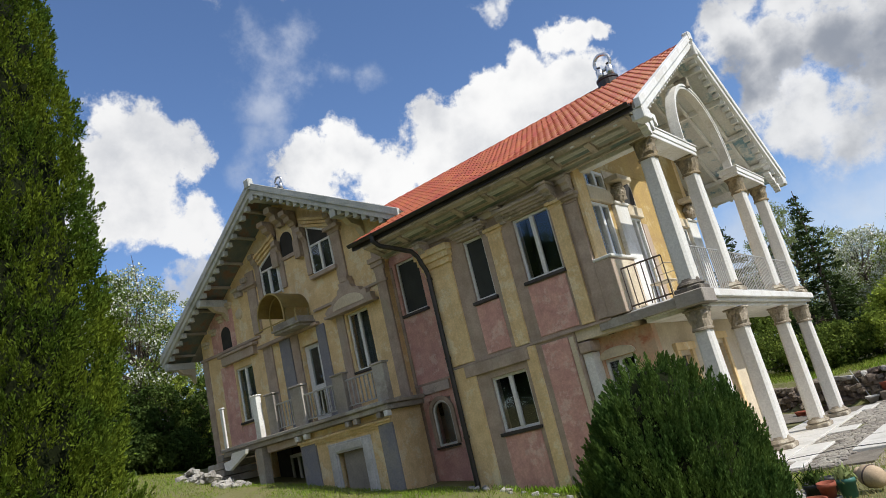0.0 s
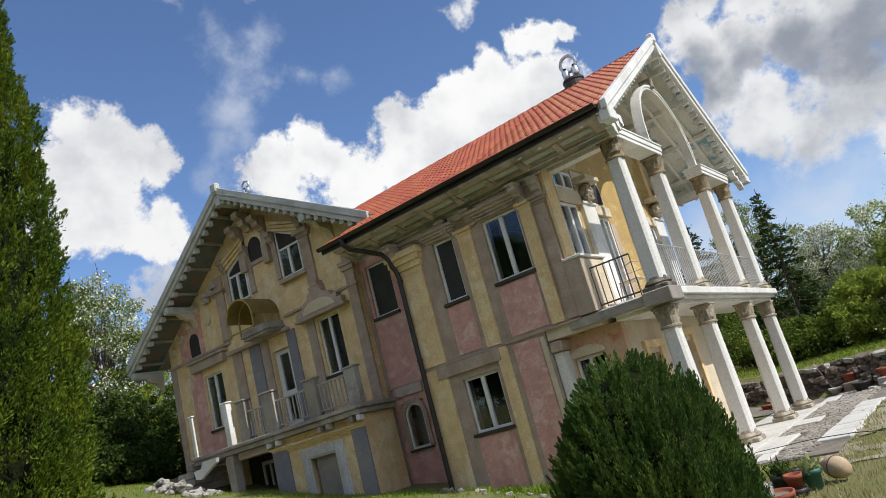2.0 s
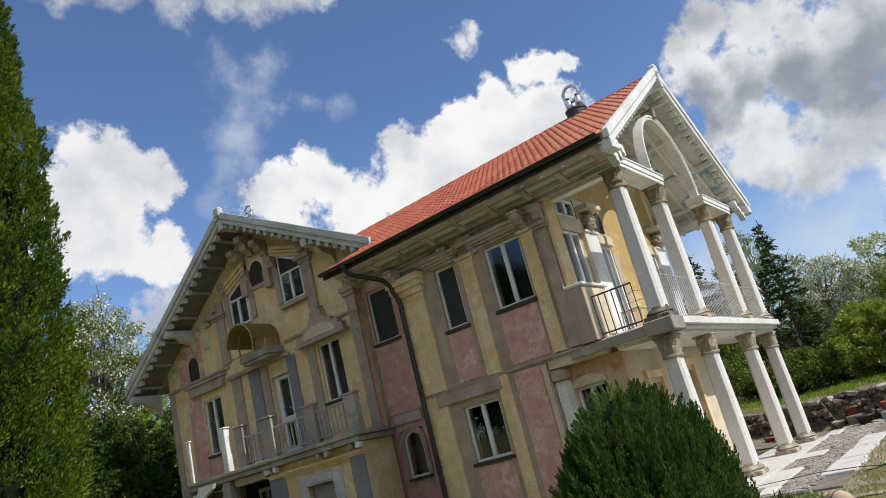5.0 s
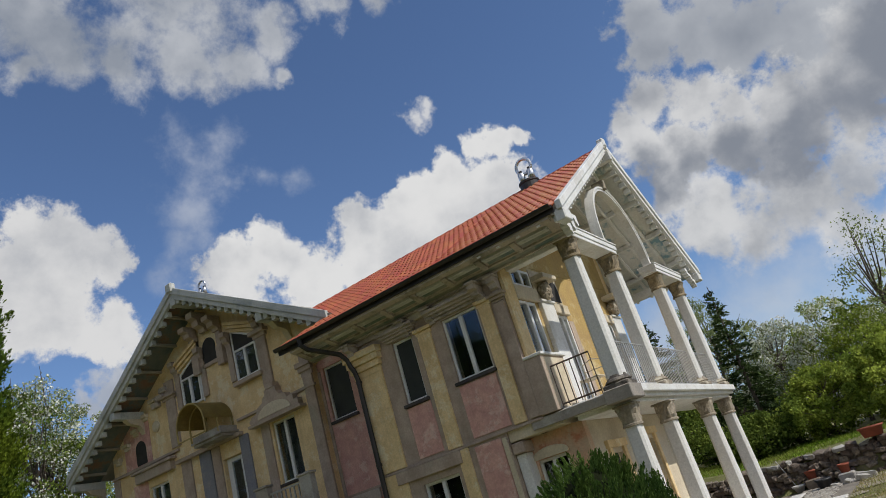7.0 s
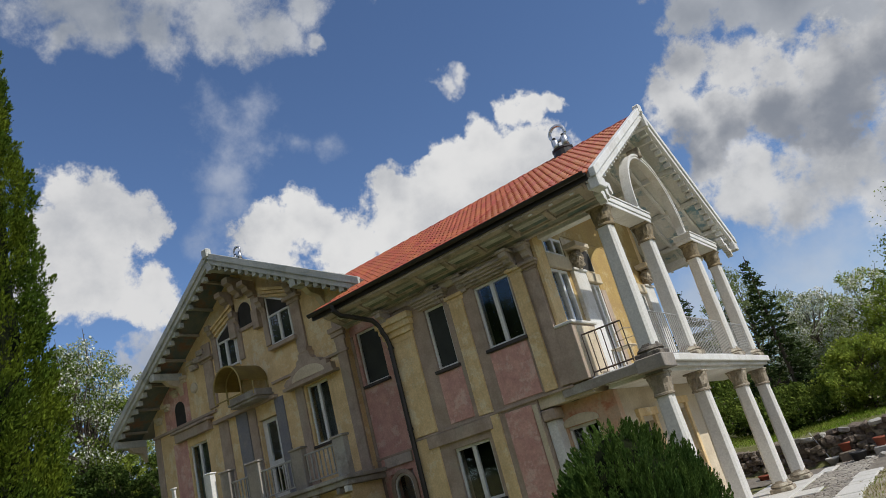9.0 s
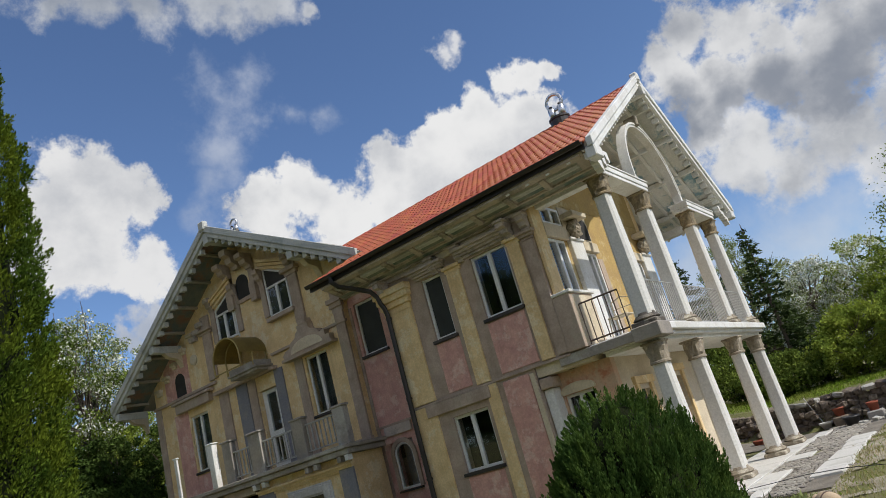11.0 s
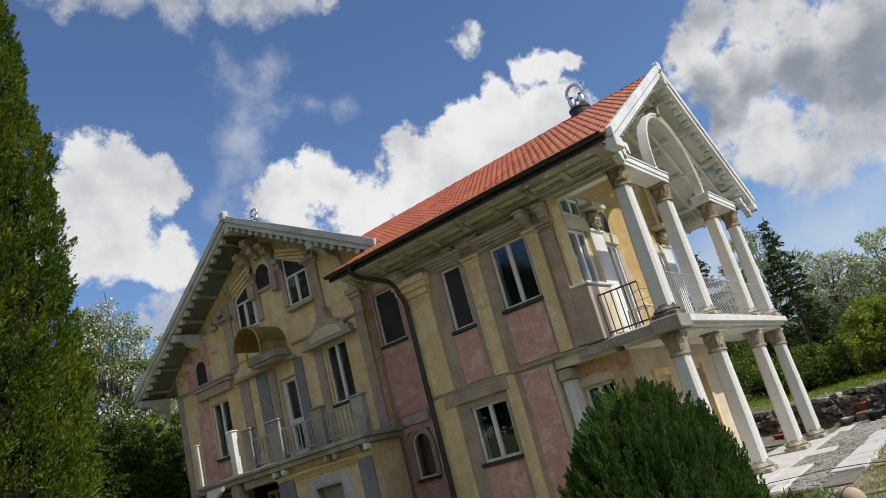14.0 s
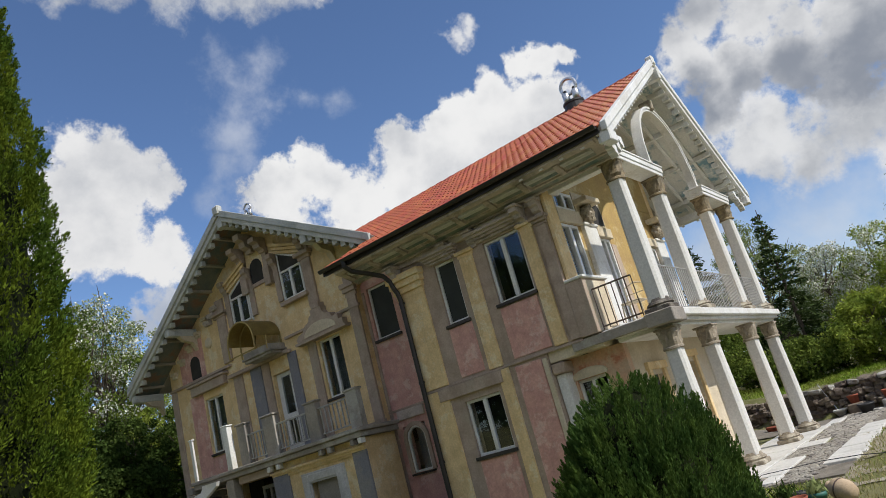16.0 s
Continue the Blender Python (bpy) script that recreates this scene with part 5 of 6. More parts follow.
def column(x, y, z0, z1, capital):
    """A chamfered shaft on a stone base, with a carved bell capital."""
    h = z1 - z0
    base = part("column", shaft(0.155, 0.135, 0.2, h - 0.34), COLUMN, house, "white chamfered column")
    base.location = (x, y, z0)
    part("base", merge(bevelled(boxes((-0.24, 0.24, -0.24, 0.24, 0.0, 0.1)), 0.02), lathe([(0.22, 0.1), (0.25, 0.13), (0.22, 0.17), (0.19, 0.19), (0.17, 0.24)], 16)), DARKSTONE if z0 > 1 and y < 1 else STONE, base, "worn stone base")
    cap = lathe([(0.15, h - 0.40), (0.19, h - 0.39), (0.19, h - 0.36), (0.165, h - 0.34), (0.17, h - 0.28), (0.18, h - 0.2), (0.19, h - 0.12), (0.2, h - 0.06), (0.2, h - 0.04)], 24)
    for v in cap.verts:
        if v.co.z > h - 0.35:
            a = math.atan2(v.co.y, v.co.x)
            k = 1 + 0.06 * math.cos(4 * (a - math.pi / 4)) + 0.26 * noise.noise(Vector((math.cos(a) * 4, math.sin(a) * 4, v.co.z * 14 + y)))
            v.co.x *= k
            v.co.y *= k
    part("capital", cap, capital, base, "carved leaf capital")
    part("abacus", bevelled(boxes((-0.2, 0.2, -0.2, 0.2, h - 0.04, h)), 0.012), capital, base)
    return base


for yl, yu in ((0.28, 0.2), (2.4, 2.35), (5.45, 5.5), (7.5, 7.35)):
    column(2.34, yl, 0.05, 2.82, STONE)
    column(2.40, yu, ZF, 6.05, GILT)
for a, b in ((0.04, 2.5), (5.2, 7.42)):
    part("entablature", bevelled(boxes((2.2, 2.6, a, b, 6.05, 6.13), (2.18, 2.62, a - 0.02, b + 0.02, 6.13, 6.24), (2.16, 2.64, a - 0.03, b + 0.03, 6.24, 6.28)), 0.008), WHITEP, house, "white moulded beam over a pair of columns")
for y in (0.4, 7.55):
    part("tie_beam", bevelled(boxes((XE, 2.2, y - 0.12, y + 0.12, 6.05, 6.25)), 0.01), WHITEP, house)


def arch_ring(cy, z0, a, b, t, x0, x1):
    bm = bmesh.new()
    n = 28
    rows = []
    for i in range(n + 1):
        q = math.pi * i / n
        rows.append([bm.verts.new((x, cy - (a + k) * math.cos(q), z0 + (b + k) * math.sin(q))) for k in (0, t) for x in (x0, x1)])
    for p, q in zip(rows, rows[1:]):
        for i, j in ((0, 1), (1, 3), (3, 2), (2, 0)):
            bm.faces.new((p[i], p[j], q[j], q[i]))
    bm.faces.new(rows[0])
    bm.faces.new(rows[-1][::-1])
    bmesh.ops.recalc_face_normals(bm, faces=bm.faces)
    return bm


arch = part("arch", arch_ring(3.9, 6.5, 1.44, 1.53, 0.06, 2.30, 2.48), WHITEP, house, "white arch over the middle bay")
part("arch_edge", arch_ring(3.9, 6.5, 1.50, 1.59, 0.05, 2.28, 2.50), WHITEP, arch)
for y in (3.9 - 1.55, 3.9 + 1.44):
    part("arch_leg", bevelled(boxes((2.29, 2.49, y, y + 0.11, 6.28, 6.5)), 0.006), WHITEP, arch)
part("keystone", bevelled(boxes((2.26, 2.56, 3.82, 3.98, 8.08, 8.34)), 0.02), STONE, arch, "worn keystone")


def railing(name, a, b, z0, z1, mat, label, step=0.11, r=0.009):
    rail = thing(name, label, "railing", a, "balcony railings")
    d = Vector(b) - Vector(a)
    for z in (z0, z1):
        part("rail", tube([(0, 0, z), (d.x, d.y, z)], r * 1.5, 6), mat, rail)
    n = max(2, int(d.length / step))
    bar = tube([(0, 0, z0 - 0.06), (0, 0, z1)], r, 6)
    me = bpy.data.meshes.new("bar")
    bar.to_mesh(me)
    bar.free()
    me.materials.append(mat)
    for i in range(n + 1):
        o = new("bar", me)
        o.parent = rail
        o.location = d * (i / n)
    return rail


for a, b in ((0.42, 2.15), (2.56, 5.28), (5.72, 7.15)):
    railing("balcony_railing", (2.46, a, ZF), (2.46, b, ZF), 0.08, 0.88, GALV, "grey metal bar railing between white columns")
railing("balcony_railing", (1.3, 0.06, ZF), (2.1, 0.06, ZF), 0.08, 0.8, IRON, "rusty dark iron railing at the balcony's end", 0.13, 0.011)
railing("balcony_railing", (1.0, 7.7, ZF), (2.2, 7.7, ZF), 0.08, 0.88, GALV, "grey metal bar railing at the balcony's far end")
chair = thing("garden_chair", "small cream metal chair standing on the balcony", "chair", (1.75, 0.75, ZF))
part("seat", bevelled(boxes((-0.2, 0.2, -0.2, 0.2, 0.40, 0.43)), 0.01), CREAM, chair)
part("backrest", merge(tube([(-0.2, 0.2, 0.43), (-0.2, 0.24, 0.75), (0, 0.26, 0.82), (0.2, 0.24, 0.75), (0.2, 0.2, 0.43)], 0.014), tube([(-0.2, 0.22, 0.6), (0.2, 0.22, 0.6)], 0.01)), CREAM, chair)
for sx in (-0.18, 0.18):
    for sy in (-0.18, 0.18):
        part("leg", tube([(sx, sy, 0.41), (sx * 1.15, sy * 1.15, 0.0)], 0.013), CREAM, chair)
lay_tiles()


# ---- plants ----
def leaf_mesh(name, centres, ways, sizes, slim, mat, parent, kind="", seed=0, label=""):
    """Many small pointed leaves, each a folded lozenge along its own way."""
    rng = np.random.default_rng(seed)
    n = len(centres)
    w = ways / np.maximum(np.linalg.norm(ways, axis=1, keepdims=True), 1e-6)
    side = np.cross(w, rng.normal(size=(n, 3)))
    side /= np.maximum(np.linalg.norm(side, axis=1, keepdims=True), 1e-6)
    s = sizes[:, None]
    v = np.empty((n, 4, 3))
    v[:, 0] = centres - w * s * 0.5
    v[:, 1] = centres + side * s * slim * 0.5
    v[:, 2] = centres + w * s * 0.5
    v[:, 3] = centres - side * s * slim * 0.5
    me = bpy.data.meshes.new(name)
    me.vertices.add(n * 4)
    me.vertices.foreach_set("co", v.reshape(-1))
    me.loops.add(n * 4)
    me.loops.foreach_set("vertex_index", np.arange(n * 4, dtype=np.int32))
    me.polygons.add(n)
    me.polygons.foreach_set("loop_start", np.arange(0, n * 4, 4, dtype=np.int32))
    me.update(calc_edges=True)
    me.materials.append(mat)
    ob = new(name, me)
    if parent:
        ob.parent = parent
    if kind:
        ob["kind"] = kind
    if label:
        ob["label"] = label
    return ob


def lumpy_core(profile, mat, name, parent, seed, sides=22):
    """A solid inner body, near-black as the shade between outer sprays, that closes the gaps."""
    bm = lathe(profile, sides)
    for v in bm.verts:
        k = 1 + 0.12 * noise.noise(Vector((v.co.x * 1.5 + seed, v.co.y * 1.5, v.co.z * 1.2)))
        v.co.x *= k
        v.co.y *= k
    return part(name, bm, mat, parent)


def dense_conifer(name, label, at, radius, height, count, size, mat, seed, spike=0.6, loose=0.16, slim=0.26, long=7.5, lumpy=0.13, bunch=80, spray=1.5):
    """A clipped-looking conifer: upright sprays in overlapping tufts over a dark core."""
    tree = thing(name, label, "tree" if height > 3 else "shrub", at)
    part("trunk", tube([(0, 0, 0), (0.03, 0, height * 0.4), (0, 0.02, height * 0.85)], [0.09 + 0.02 * height, 0.05 + 0.01 * height, 0.02], 10), BARK, tree)
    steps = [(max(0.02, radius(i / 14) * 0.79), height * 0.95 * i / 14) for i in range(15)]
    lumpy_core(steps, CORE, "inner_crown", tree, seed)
    rng = np.random.default_rng(seed)
    tufts = max(200, count // bunch)
    per = count // tufts
    f = rng.random(tufts * 4)
    r = np.array([radius(q) for q in f])
    keep = rng.random(len(f)) < r / r.max() + 0.05
    f, r = f[keep][:tufts], r[keep][:tufts]
    a = rng.random(len(f)) * 2 * np.pi
    lump = np.array([noise.noise(Vector((math.cos(q) * 2.2, math.sin(q) * 2.2, g * height * 1.1 + seed))) + 0.7 * noise.noise(Vector((math.cos(q) * 6, math.sin(q) * 6, g * height * 2.6 + seed))) for q, g in zip(a, f)])
    rr = r * (0.96 + lumpy * lump + 0.035 * rng.normal(size=len(f)))
    c = np.stack([rr * np.cos(a), rr * np.sin(a), f * height], 1)
    out = np.stack([np.cos(a), np.sin(a), np.full(len(a), spike * 2.0)], 1) + rng.normal(scale=0.25, size=(len(a), 3))
    out /= np.linalg.norm(out, axis=1, keepdims=True)
    t = rng.random((len(f), per, 1))
    spread = rng.normal(size=(len(f), per, 3)) * (1.12 - t) * size * spray
    pos = c[:, None] + out[:, None] * (t - 0.62) * size * long + spread
    ways = out[:, None] + spread / size * 0.22 + rng.normal(scale=loose, size=spread.shape)
    pos, ways = pos.reshape(-1, 3), ways.reshape(-1, 3)
    pos[:, 2] = np.maximum(pos[:, 2], 0.02)
    leaf_mesh("crown", pos, ways, size * (0.9 + 0.9 * rng.random(len(pos))), slim, mat, tree, seed=seed)
    return tree


def profile_of(*knots):
    fs, rs = zip(*knots)
    return lambda f: float(np.interp(f, fs, rs))


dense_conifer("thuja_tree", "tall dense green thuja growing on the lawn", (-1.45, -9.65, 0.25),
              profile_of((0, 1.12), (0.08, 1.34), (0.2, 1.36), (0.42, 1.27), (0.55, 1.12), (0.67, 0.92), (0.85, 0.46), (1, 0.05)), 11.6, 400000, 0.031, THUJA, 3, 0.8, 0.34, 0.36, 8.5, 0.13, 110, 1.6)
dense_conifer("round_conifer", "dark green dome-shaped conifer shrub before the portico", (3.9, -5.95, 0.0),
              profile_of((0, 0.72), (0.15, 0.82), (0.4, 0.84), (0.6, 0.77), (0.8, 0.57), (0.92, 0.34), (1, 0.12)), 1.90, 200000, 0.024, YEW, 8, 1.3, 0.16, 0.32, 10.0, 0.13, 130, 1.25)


def blob(rng, a, b):
    """Points spread through round clumps, thicker towards the rim."""
    v = rng.normal(size=(a, b, 3))
    v /= np.linalg.norm(v, axis=2, keepdims=True)
    return v * rng.random((a, b, 1)) ** 0.45


def broad_tree(name, label, x, y, height, spread, mat, seed, base=0.25, leaves=9000, size=0.16, blossom=0.0, sparse=0.0, twigs=True, second=None, clumps=62, tight=1.55):
    """A leafy tree or tall shrub: tapered trunk, forking limbs and clumps of leaves with gaps between."""
    z = rise(x, y)
    rng = np.random.default_rng(seed)
    tree = thing(name, label, "tree" if height > 3.5 else "shrub", (x, y, z))
    top = height * 0.72
    bend = rng.normal(scale=0.06 * height, size=(4, 2))
    spine = [Vector((0, 0, -0.1)), Vector((*bend[0] * 0.4, height * base)), Vector((*bend[1] * 0.7, height * 0.5)), Vector((*bend[2], top))]
    part("trunk", tube(spine, [0.02 * height, 0.015 * height, 0.010 * height, 0.003 * height], 8), BARK, tree)
    centres = []
    while len(centres) < clumps:
        p = rng.uniform(-1, 1, 3)
        d = np.linalg.norm(p)
        if d > 1 or d < 0.35:
            continue
        q = np.array([p[0] * spread, p[1] * spread, height * (base + (1 - base) * (p[2] * 0.5 + 0.5))])
        q[:2] *= 1.12 - 0.45 * max(0.0, p[2])
        centres.append(q)
    centres = np.array(centres)
    if twigs:
        limbs = []
        for q in centres[:: 2 if clumps < 60 else 3]:
            k = min(max(q[2] / height * 0.7, 0.12), 0.66) * height
            i = next(i for i in range(1, 4) if spine[i].z >= k or i == 3)
            f = (k - spine[i - 1].z) / max(0.01, spine[i].z - spine[i - 1].z)
            s = spine[i - 1].lerp(spine[i], min(1, f))
            e = Vector(q)
            m = s.lerp(e, 0.5) + Vector((0, 0, -0.04 * height))
            limbs.append(tube([s, m, e, e + (e - m) * 0.35], [0.006 * height, 0.004 * height, 0.002 * height, 0.0008 * height], 5))
        part("branchwork", merge(*limbs), BARK, tree)["kind"] = "stuff"
    per = leaves // clumps
    scale = spread * 0.25 * (0.6 + 0.8 * rng.random(clumps))
    pos = centres[:, None] + blob(rng, clumps, per) * tight * scale[:, None, None] * np.array([1, 1, 0.85])
    if sparse:
        pos += rng.normal(size=pos.shape) * sparse
    pos = pos.reshape(-1, 3)
    pos[:, 2] = np.maximum(pos[:, 2], 0.05)
    ways = rng.normal(size=pos.shape) + np.array([0, 0, 0.3])
    sizes = size * (0.6 + 0.8 * rng.random(len(pos)))
    pick = rng.random(len(pos))
    if blossom:
        near = np.repeat(rng.random(clumps), per)
        m = pick < blossom * (0.35 + 1.3 * near)
        leaf_mesh("blossom", pos[m], ways[m], sizes[m] * 0.8, 0.9, BLOSSOM, tree, seed=seed + 1, label="white spring blossom")
        pos, ways, sizes, pick = pos[~m], ways[~m], sizes[~m], pick[~m]
    leaf_mesh("crown", pos, ways, sizes, 0.55, mat, tree, seed=seed + 2)
    return tree


def spruce(x, y, height, spread, seed, label):
    z = rise(x, y)
    rng = np.random.default_rng(seed)
    tree = thing("spruce", label, "tree", (x, y, z), "spruces")
    part("trunk", tube([(0, 0, -0.1), (0, 0, height * 0.5), (0.03, 0, height)], [0.017 * height, 0.010 * height, 0.002 * height], 8), BARK, tree)
    pos, ways = [], []
    levels = int(height / 0.24)
    for i in range(levels):
        f = i / levels
        zz = height * (0.06 + 0.93 * f)
        r = spread * (1 - f) ** 0.85 * rng.uniform(0.5, 1.15) + 0.08
        for k in range(rng.integers(4, 8)):
            a = rng.random() * 2 * np.pi
            d = np.array([math.cos(a), math.sin(a), -0.28 + 0.5 * f])
            n = max(5, int(64 * r))
            t = rng.random(n) ** 0.7
            p = np.array([0, 0, zz]) + d * (t * r)[:, None] + rng.normal(scale=0.07, size=(n, 3)) * np.array([1, 1, 0.7])
            p[:, 2] -= 0.12 * t * rng.random(n)
            pos.append(p)
            ways.append(d + rng.normal(scale=0.5, size=(n, 3)))
    pos, ways = np.concatenate(pos), np.concatenate(ways)
    leaf_mesh("crown", pos, ways, 0.17 * (0.6 + 0.8 * rng.random(len(pos))), 0.35, SPRUCE, tree, seed=seed)
    return tree


# beyond the dry-stone wall
spruce(1.3, 17.4, 6.7, 1.5, 21, "dark slender spruce behind the lawn")
spruce(-0.4, 17.2, 5.6, 1.8, 22, "dark full spruce behind the house")
spruce(-2.2, 18.6, 6.6, 1.9, 23, "dark spruce with bare tip behind the house")
broad_tree("willow_tree", "pale green budding tree behind the spruces", -0.6, 22.5, 7.4, 2.3, PALELEAF, 31, 0.15, 13000, 0.095, 0, 0, True, None, 170, 0.55)
broad_tree("blossom_tree", "white-blossoming tree with thin branches", 2.1, 21.6, 5.4, 2.1, PALELEAF, 32, 0.08, 18000, 0.09, 0.62, 0, True, None, 190, 0.5)
broad_tree("blossom_tree", "white-blossoming tree with thin branches", 4.4, 20.4, 5.2, 2.2, SPRING, 33, 0.08, 18000, 0.09, 0.5, 0, True, None, 190, 0.5)
broad_tree("blossom_tree", "white-blossoming tree with thin branches", 7.2, 21.0, 5.4, 2.4, SPRING, 34, 0.08, 18000, 0.09, 0.46, 0, True, None, 190, 0.5)
broad_tree("fruit_tree", "fresh green fruit tree at the garden's edge", 5.6, 17.8, 4.2, 1.7, SPRING, 35, 0.12, 12000, 0.095, 0.06, 0, True, None, 130, 0.7)
broad_tree("green_shrub", "wide bright green shrub on the bank", 3.7, 15.6, 2.5, 1.5, SPRING, 36, 0.02, 17000, 0.105, 0, 0, True, None, 150, 0.72)
broad_tree("green_shrub", "wide bright green shrub on the bank", 5.9, 15.0, 2.9, 1.6, SPRING, 37, 0.02, 17000, 0.105, 0, 0, True, None, 150, 0.72)
broad_tree("green_shrub", "dark green shrub in the trees' shade", 1.2, 15.4, 1.5, 1.3, MIDLEAF, 38, 0.02, 9000, 0.11, 0, 0, True, None, 80, 0.9)
broad_tree("green_shrub", "dark green shrub behind the house", -1.2, 14.6, 2.6, 1.6, MIDLEAF, 39, 0.02, 9000, 0.11, 0, 0, True, None, 80, 0.9)
broad_tree("young_birch", "tall thin young tree with sparse leaves", 7.0, 17.8, 7.4, 1.3, PALELEAF, 40, 0.35, 1500, 0.11, 0, 0.1)
for x, y, h, s in ((1.5, 26.5, 4.6, 41), (6.0, 26.0, 4.4, 42), (10.5, 25.0, 4.6, 43)):
    broad_tree("garden_tree", "green garden tree behind the blossoming ones", x, y, h, 2.9, MIDLEAF, s, 0.03, 14000, 0.15, 0, 0, True, None, 90, 1.3)
# beyond the far wing
for x, y, s in ((-25.0, 1.5, 65), (-25.5, -3.0, 66), (-24.5, 5.5, 67)):
    broad_tree("dark_shrub", "wide dark hedge shrub far behind the lawn", x, y, 3.2, 2.8, DARKLEAF, s, 0.0, 9000, 0.24)
broad_tree("blossom_tree", "tall white-blossoming tree behind the far wing", -19.4, 1.4, 8.2, 2.3, MIDLEAF, 51, 0.12, 22000, 0.11, 0.26, 0, True, None, 190, 0.6)
broad_tree("blossom_tree", "tall white-blossoming tree behind the far wing", -21.2, 3.0, 9.2, 2.6, PALELEAF, 52, 0.12, 22000, 0.11, 0.28, 0, True, None, 190, 0.6)
broad_tree("golden_shrub", "yellow-green tall shrub beside the far wing", -18.6, 2.6, 4.9, 1.3, SPRING, 53, 0.1, 11000, 0.1, 0, 0, True, None, 110, 0.75)
# dark leaf colour stands in for deep shade under the far trees
broad_tree("dark_shrub", "leafy shrub with deep shade in its leaf colour", -16.9, 0.9, 3.4, 1.35, DARKLEAF, 54, 0.02, 12000, 0.115, 0, 0, True, None, 110, 0.75)
broad_tree("dark_shrub", "leafy shrub with deep shade in its leaf colour", -18.4, -0.6, 4.0, 1.6, DARKLEAF, 55, 0.02, 12000, 0.115, 0, 0, True, None, 110, 0.75)
broad_tree("dark_shrub", "leafy shrub with deep shade in its leaf colour", -17.4, 3.2, 3.8, 1.5, DARKLEAF, 56, 0.02, 12000, 0.115, 0, 0, True, None, 110, 0.75)
# undergrowth added low down, its dark leaves painted as ground shade
for x, y, h, r, s in ((-17.6, -1.6, 1.7, 1.5, 61), (-16.4, 0.2, 1.5, 1.2, 62), (-19.5, 1.2, 2.6, 1.9, 63), (-20.4, -2.2, 2.8, 2.0, 64)):
    broad_tree("dark_shrub", "low undergrowth added, its leaves dark as the ground shade", x, y, h, r, DARKLEAF, s, 0.0, 15000, 0.13)
spruce(-16.6, -1.5, 3.6, 1.3, 57, "blue-green young spruce beside dark shrubs")
broad_tree("blossom_tree", "tall white-blossoming tree behind the far wing", -22.4, -1.2, 9.2, 2.8, MIDLEAF, 58, 0.12, 22000, 0.115, 0.2, 0, True, None, 190, 0.6)
# behind the viewer: garden trees that the window panes mirror
for i, (x, y, h) in enumerate(((-14, -32, 12), (-6, -35, 14), (2, -33, 12), (10, -36, 13), (19, -32, 12), (-23, -27, 12), (-19, -17, 13), (-26, -11.5, 13), (-28, -20, 14), (-15, -23, 9.0))):
    broad_tree("garden_tree", "tall leafy garden tree far across the lawn", x, y, h, 4.2, DARKLEAF, 70 + i, 0.1, 6000, 0.5)


def far_woods():
    rng = np.random.default_rng(90)
    n = 26000
    a = rng.random(n) * 2 * np.pi
    d = 62 + 26 * rng.random(n)
    crest = 6.5 + 2.2 * np.sin(a * 9.0) + 1.6 * np.sin(a * 23.0 + 1.0) + 1.0 * np.sin(a * 51.0)
    pos = np.stack([d * np.sin(a), d * np.cos(a), crest * rng.random(n) ** 0.8 + 0.3], 1)
    pos[:, 2] += np.array([rise(x, y) for x, y in pos[:, :2]])
    ob = leaf_mesh("far_woods", pos, rng.normal(size=pos.shape), 1.1 * (0.6 + 0.8 * rng.random(n)), 0.7, DARKLEAF, None, "stuff", 90)
    tagged(ob, "distant green woods round the garden", "woods")


far_woods()


def grass(name, label, mat, count, area, height, seed, skip):
    rng = np.random.default_rng(seed)
    x = rng.uniform(area[0], area[1], count)
    y = rng.uniform(area[2], area[3], count)
    patch = np.array([noise.noise(Vector((p * 0.6 + seed, q * 0.6, 0.3))) + 0.6 * noise.noise(Vector((p * 2.1, q * 2.1 + seed, 0.7))) for p, q in zip(x, y)])
    ok = np.array([not skip(p, q) for p, q in zip(x, y)]) & (patch + 0.35 * rng.random(count) > -0.15)
    x, y, patch = x[ok], y[ok], patch[ok]
    z = np.array([rise(p, q) for p, q in zip(x, y)])
    h = height * (0.5 + 0.7 * rng.random(len(x))) * (1 + 0.5 * patch)
    c = np.stack([x, y, z + h * 0.42], 1)
    ways = np.stack([rng.normal(scale=0.4, size=len(x)), rng.normal(scale=0.4, size=len(x)), np.ones(len(x))], 1)
    tagged(leaf_mesh(name, c, ways, h, 0.12, mat, None, "stuff", seed), label, "grass")


def built_on(x, y):
    return (x > -14 and x < 1.5 and y > 0.0 and y < 9) or (1.3 < x < 4.35 and -0.6 < y < 10.6) or math.hypot(x - 3.8, y + 6.0) < 0.7


grass("lawn_grass", "short green lawn grass", GRASS, 90000, (-16, 4.2, -7.5, 0.3), 0.075, 101, built_on)
grass("lawn_grass", "thin green grass beside the paving", GRASS, 11000, (3.4, 9.5, -4.2, 10.4), 0.06, 102, built_on)
grass("dry_grass", "dry straw-coloured grass tufts", DRYGRASS, 34000, (3.6, 9.5, -4.2, 10.4), 0.075, 103, built_on)
grass("bank_grass", "green grass on the bank above the wall", GRASS, 26000, (-4, 10, 11.1, 16.5), 0.13, 104, lambda x, y: y < 10.95 - 0.2 * (x - 0.5))
grass("weeds", "taller weeds along the foot of the wall", GRASS, 1500, (-3.2, 1.0, -0.35, 0.0), 0.16, 105, lambda x, y: False)


